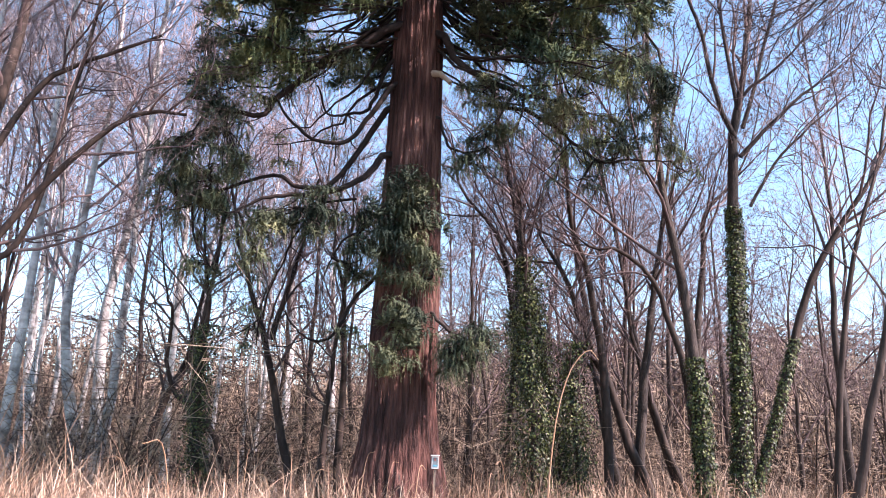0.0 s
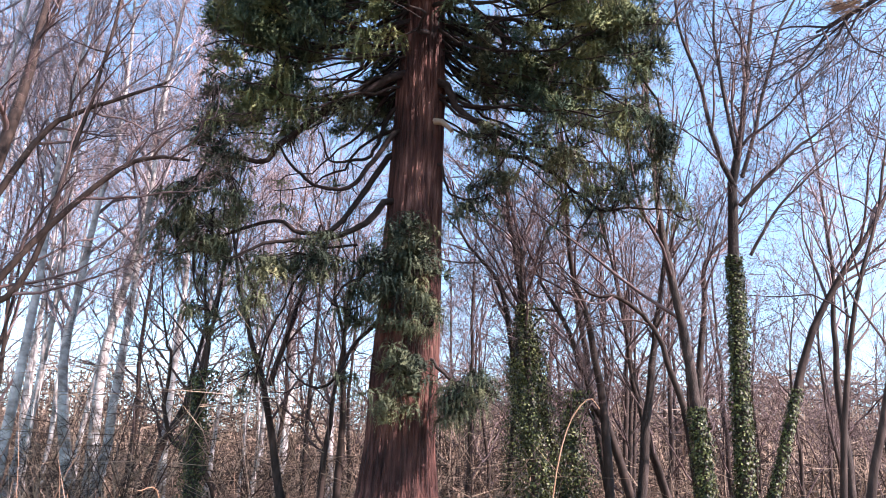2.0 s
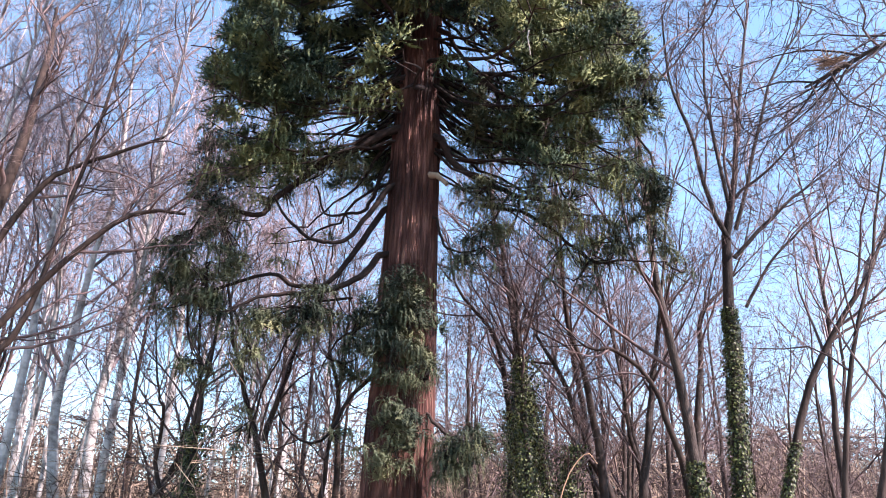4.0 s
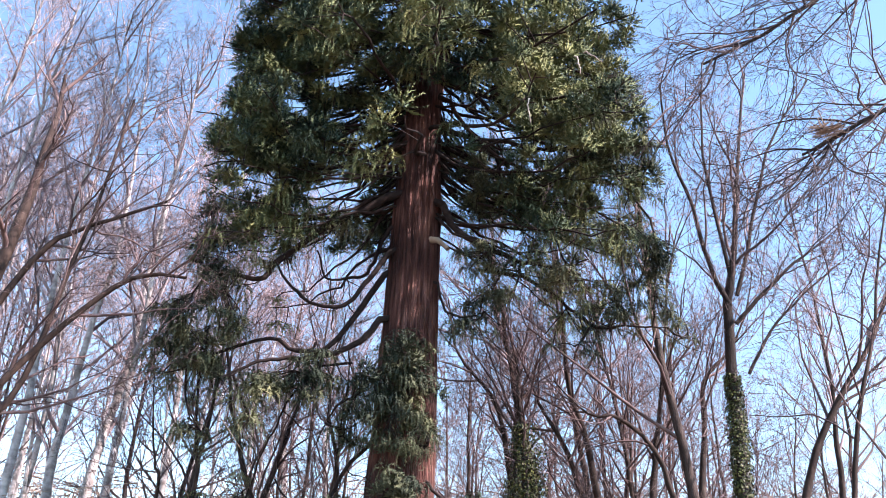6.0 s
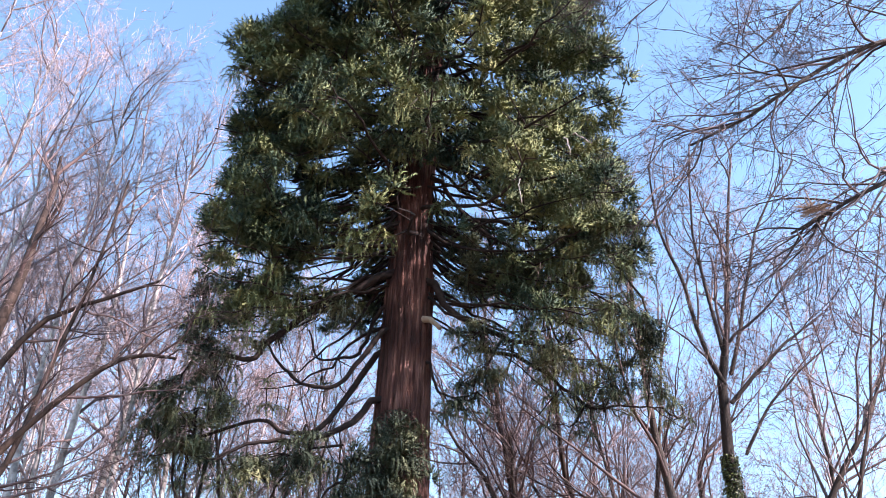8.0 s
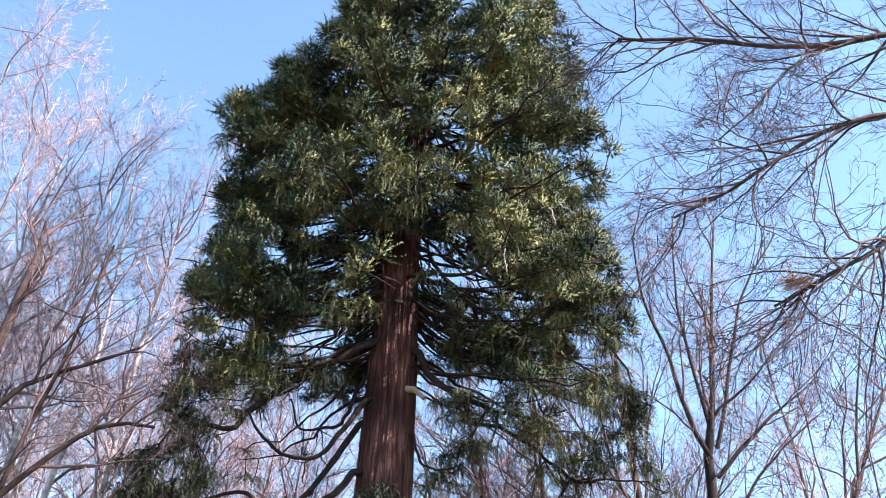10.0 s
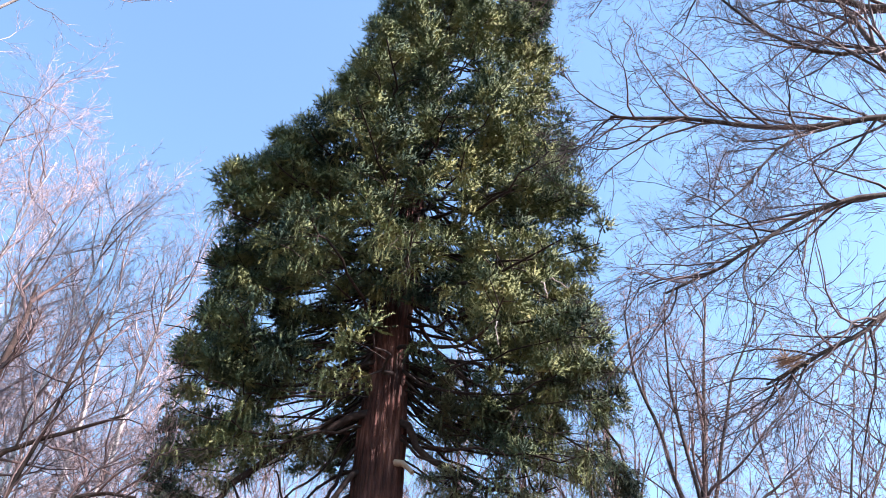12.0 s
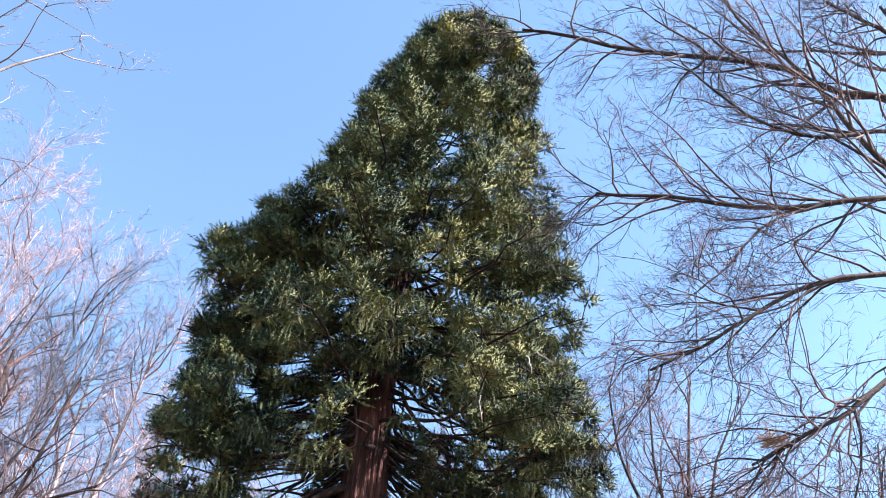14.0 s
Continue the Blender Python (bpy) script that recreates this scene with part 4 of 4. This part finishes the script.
# ---- undergrowth and far wood ----
def bush(seed, stems, twigs, wide, r):
    """A leafless bush or far tree, 1 m high, of slim three-sided stems."""
    rng = np.random.default_rng(seed)
    v, f, n = [], [], 0
    runs = []
    for _ in range(stems):
        a = np.array((rng.normal(0, 0.10), rng.normal(0, 0.10), -0.03))
        b = a + np.array((rng.normal(0, wide), rng.normal(0, wide), rng.uniform(0.55, 1.0)))
        m = (a + b) / 2 + rng.normal(0, 0.05, 3)
        runs += [(a, m, r, r * 0.7), (m, b, r * 0.7, r * 0.2)]
        for _ in range(twigs):
            t = rng.uniform(0.15, 1.0)
            q = a + (m - a) * 2 * t if t < 0.5 else m + (b - m) * (2 * t - 1)
            d = np.array((rng.normal(0, 0.75), rng.normal(0, 0.75), rng.uniform(-0.3, 0.9))) * rng.uniform(0.12, 0.36)
            runs.append((q, q + d, r * 0.45, r * 0.15))
    for p, e, r0, r1 in runs:
        d = e - p
        u = np.cross(d, (0.31, 0.52, 0.23))
        u /= np.linalg.norm(u) + 1e-9
        w = np.cross(d, u)
        w /= np.linalg.norm(w) + 1e-9
        for c, rr in ((p, r0), (e, r1)):
            v += [c + rr * (u * math.cos(a) + w * math.sin(a)) for a in (0, 2.094, 4.189)]
        for k in range(3):
            f.append((n + k, n + (k + 1) % 3, n + 3 + (k + 1) % 3, n + 3 + k))
        n += 6
    return np.array(v), np.array(f)


def strew(name, label, category, bushes, spots, material):
    vs, fs, n = [], [], 0
    for k, (tv, tf) in enumerate(bushes):
        ms = [np.array(m) for j, m in enumerate(spots) if j % len(bushes) == k]
        v, f = stamp(tv, tf, ms)
        vs.append(v)
        fs.append(f + n)
        n += len(v)
    ob = new(name, mesh_of(name, np.concatenate(vs), np.concatenate(fs)))
    ob.data.materials.append(material)
    tagged(ob, label, category, kind="stuff")


def build_thicket():
    rng = np.random.default_rng(5)
    spots = []
    for _ in range(900):
        y = 20.5 + 40 * rng.uniform(0, 1) ** 1.2
        u = rng.uniform(-0.64, 0.62)
        h = rng.uniform(1.5, 4.6) * (1.35 if u < -0.08 else 1.0 if u < 0.3 else 0.85 if u < 0.38 else 0.55)
        spots.append(pose(u * y, y, 0, 0, 0, rng.uniform(0, 360)) @ Matrix.Diagonal((h, h, h * rng.uniform(0.8, 1.15), 1)))
    strew("thicket", "tangled brown leafless undergrowth between the trees", "undergrowth", [bush(400 + k, 4, 11, 0.34, 0.0042) for k in range(5)], spots, THICKET)


def build_far_wood():
    rng = np.random.default_rng(6)
    spots = []
    for k in range(1300):
        y = rng.uniform(46, 125)
        u = rng.uniform(-0.72, 0.72) if k % 3 else rng.uniform(-0.05, 0.5)
        h = rng.uniform(0.11, 0.21) * y * (1.0 if u < 0.36 else 1.05)
        spots.append(pose(u * y, y, 0, 0, 0, rng.uniform(0, 360)) @ Matrix.Diagonal((h * 0.8, h * 0.8, h, 1)))
    strew("far_wood", "distant brown leafless wood beyond the clearing", "wood", [bush(500 + k, 3, 10, 0.16, 0.009) for k in range(5)], spots, THICKET)


def build_backdrop():
    """The far edge of the wood: a long uneven bank of treetops, closed behind."""
    n, rows = 420, 9
    v = []
    for i in range(n):
        u = -1.25 + 2.5 * i / (n - 1)
        x, y = 150 * math.sin(u), 150 * math.cos(u)
        top = 16.5 + 3.2 * noise.noise(Vector((u * 9, 0, 2))) + 1.6 * noise.noise(Vector((u * 60, 0, 5)))
        for k in range(rows):
            f = k / (rows - 1)
            bulge = 1 + 0.03 * noise.noise(Vector((u * 70, f * 6, 9)))
            depth = (1.0 + 0.10 * f * f) * bulge
            v.append((x * depth, y * depth, -0.3 + top * f))
    a = (np.arange(n - 1)[:, None] * rows + np.arange(rows - 1)[None]).ravel()
    q = np.stack([a, a + rows, a + rows + 1, a + 1], 1)
    ob = new("backdrop", mesh_of("backdrop", v, q))
    ob.data.materials.append(FAR_WOOD)
    tagged(ob, "hazy brown edge of the distant leafless wood", "backdrop", kind="structure")


build_thicket()
build_far_wood()
build_backdrop()


# ---- dry grass ----
def build_grass():
    rng = np.random.default_rng(9)
    v, q = [], []
    n = 0
    for i in range(32000):
        stalk = i >= 26000
        y = rng.uniform(13.5, 22.0) if stalk else 7.5 + 40 * rng.uniform(0, 1) ** 1.7
        u = rng.uniform(-0.60, 0.60)
        x = u * y
        if (x + 0.76) ** 2 + (y - 18) ** 2 < 1.2 ** 2:
            continue
        patch = noise.noise(Vector((x * 0.35, y * 0.35, 1.0)))
        h = rng.uniform(0.7, 1.25) * (1.0 + 0.45 * patch) * (1.2 if u < -0.2 else 0.95)
        if rng.uniform() < 0.06:
            h *= 1.4
        if stalk:
            h = rng.uniform(1.0, 1.75) * (1.0 + 0.25 * patch)
        a = rng.uniform(0, 2 * math.pi)
        bend = (rng.uniform(0.05, 0.5) if rng.uniform() < 0.65 else rng.uniform(0.5, 1.1)) * h
        dx, dy = math.cos(a) * bend, math.sin(a) * bend
        w = rng.uniform(0.004, 0.009)
        b = rng.uniform(0, math.pi)
        wx, wy = math.cos(b) * w, math.sin(b) * w
        for f, g in ((0.0, 1.0), (0.45, 0.9), (0.8, 0.6), (1.0, 0.12)):
            cx, cy, cz = x + dx * f * f, y + dy * f * f, h * (f - 0.12 * f * f * bend / h)
            v += [(cx - wx * g, cy - wy * g, cz), (cx + wx * g, cy + wy * g, cz)]
        for k in range(3):
            q.append((n + 2 * k, n + 2 * k + 1, n + 2 * k + 3, n + 2 * k + 2))
        n += 8
    ob = new("dry_grass", mesh_of("dry_grass", v, q, smooth=False))
    ob.data.materials.append(DRY_GRASS)
    tagged(ob, "tall dry straw-coloured grass of last year", "grass", kind="stuff")


build_grass()


# ---- small things ----
def dry_cane(points, r):
    base = Vector(points[0])
    t = Tubes()
    t.add(smooth_line(np.array(points, float) - np.array(base), 14), np.linspace(r, r * 0.4, 14), 6)
    ob = new("dry_cane", t.mesh("dry_cane"))
    ob.location = base
    ob.data.materials.append(CANE)
    tagged(ob, "arching dry reddish cane standing in the grass", "cane", group="dry canes in the grass")


dry_cane([(1.75, 14, -0.05), (1.8, 14, 1.4), (1.93, 14, 2.55), (2.15, 14, 3.3), (2.45, 14, 3.66), (2.62, 14, 3.5)], 0.015)

canes = np.random.default_rng(15)
for _ in range(26):
    y = canes.uniform(9.5, 16.0)
    x = canes.uniform(-0.50, 0.50) * y
    if abs(x + 0.76) < 1.4 and y > 16.2:
        continue
    h, a, bow = canes.uniform(1.45, 2.15), canes.uniform(0, 2 * math.pi), canes.uniform(0.1, 0.7)
    dx, dy = math.cos(a) * bow, math.sin(a) * bow
    dry_cane([(x, y, -0.05), (x + dx * 0.15, y + dy * 0.15, h * 0.5), (x + dx * 0.5, y + dy * 0.5, h * 0.88), (x + dx, y + dy, h * (1.0 - 0.2 * bow))], canes.uniform(0.006, 0.011))


def build_sign():
    root = new("small_sign")
    root.location = (-0.01, 16.75, 0)
    tagged(root, "small white-framed notice board on a thin post before the trunk", "sign")
    part("post", box("post", (0.035, 0.03, 1.68), (0, 0.03, 0.83)), POST_WOOD, root)
    part("board", box("board", (0.11, 0.012, 0.20), (0, 0, 1.80), 0.003), SIGN_BLUE, root)
    for x in (-0.058, 0.058):
        part("frame", box("frame", (0.018, 0.03, 0.226), (x, 0, 1.80)), WHITE_PAINT, root)
    for z in (1.697, 1.903):
        part("frame", box("frame", (0.098, 0.03, 0.02), (0, 0, z)), WHITE_PAINT, root)
    part("roof", box("roof", (0.17, 0.08, 0.016), (0, -0.01, 1.93), 0.004, pose(0, 0, 0, 8)), WHITE_PAINT, root)
    part("emblem", box("emblem", (0.036, 0.006, 0.05), (0, -0.010, 1.855), 0.002), SIGN_RED, root)
    part("bar", box("bar", (0.08, 0.006, 0.035), (0, -0.010, 1.745), 0.002), SIGN_TEAL, root)


build_sign()


def build_nest():
    """A loose platform of dry twigs lodged on an overhead limb."""
    rng = np.random.default_rng(31)
    t = Tubes()
    for _ in range(70):
        a, d = rng.uniform(0, 2 * math.pi), rng.uniform(0, 0.10)
        c = np.array((math.cos(a) * d, math.sin(a) * d, rng.normal(0, 0.035)))
        b = rng.uniform(0, math.pi)
        way = np.array((math.cos(b), math.sin(b), rng.normal(0, 0.25))) * rng.uniform(0.10, 0.24)
        t.add(wander(rng, bezier(c - way, c + np.array((0, 0, -0.03)), c + way, 5), 0.02), np.linspace(0.006, 0.003, 5), 4)
    ob = new("twig_nest", t.mesh("twig_nest"))
    ob.location = (4.72, 9.0, 7.86)
    ob.data.materials.append(CUT_WOOD)
    tagged(ob, "loose nest of pale dry twigs lodged on an overhead limb", "nest")


build_nest()
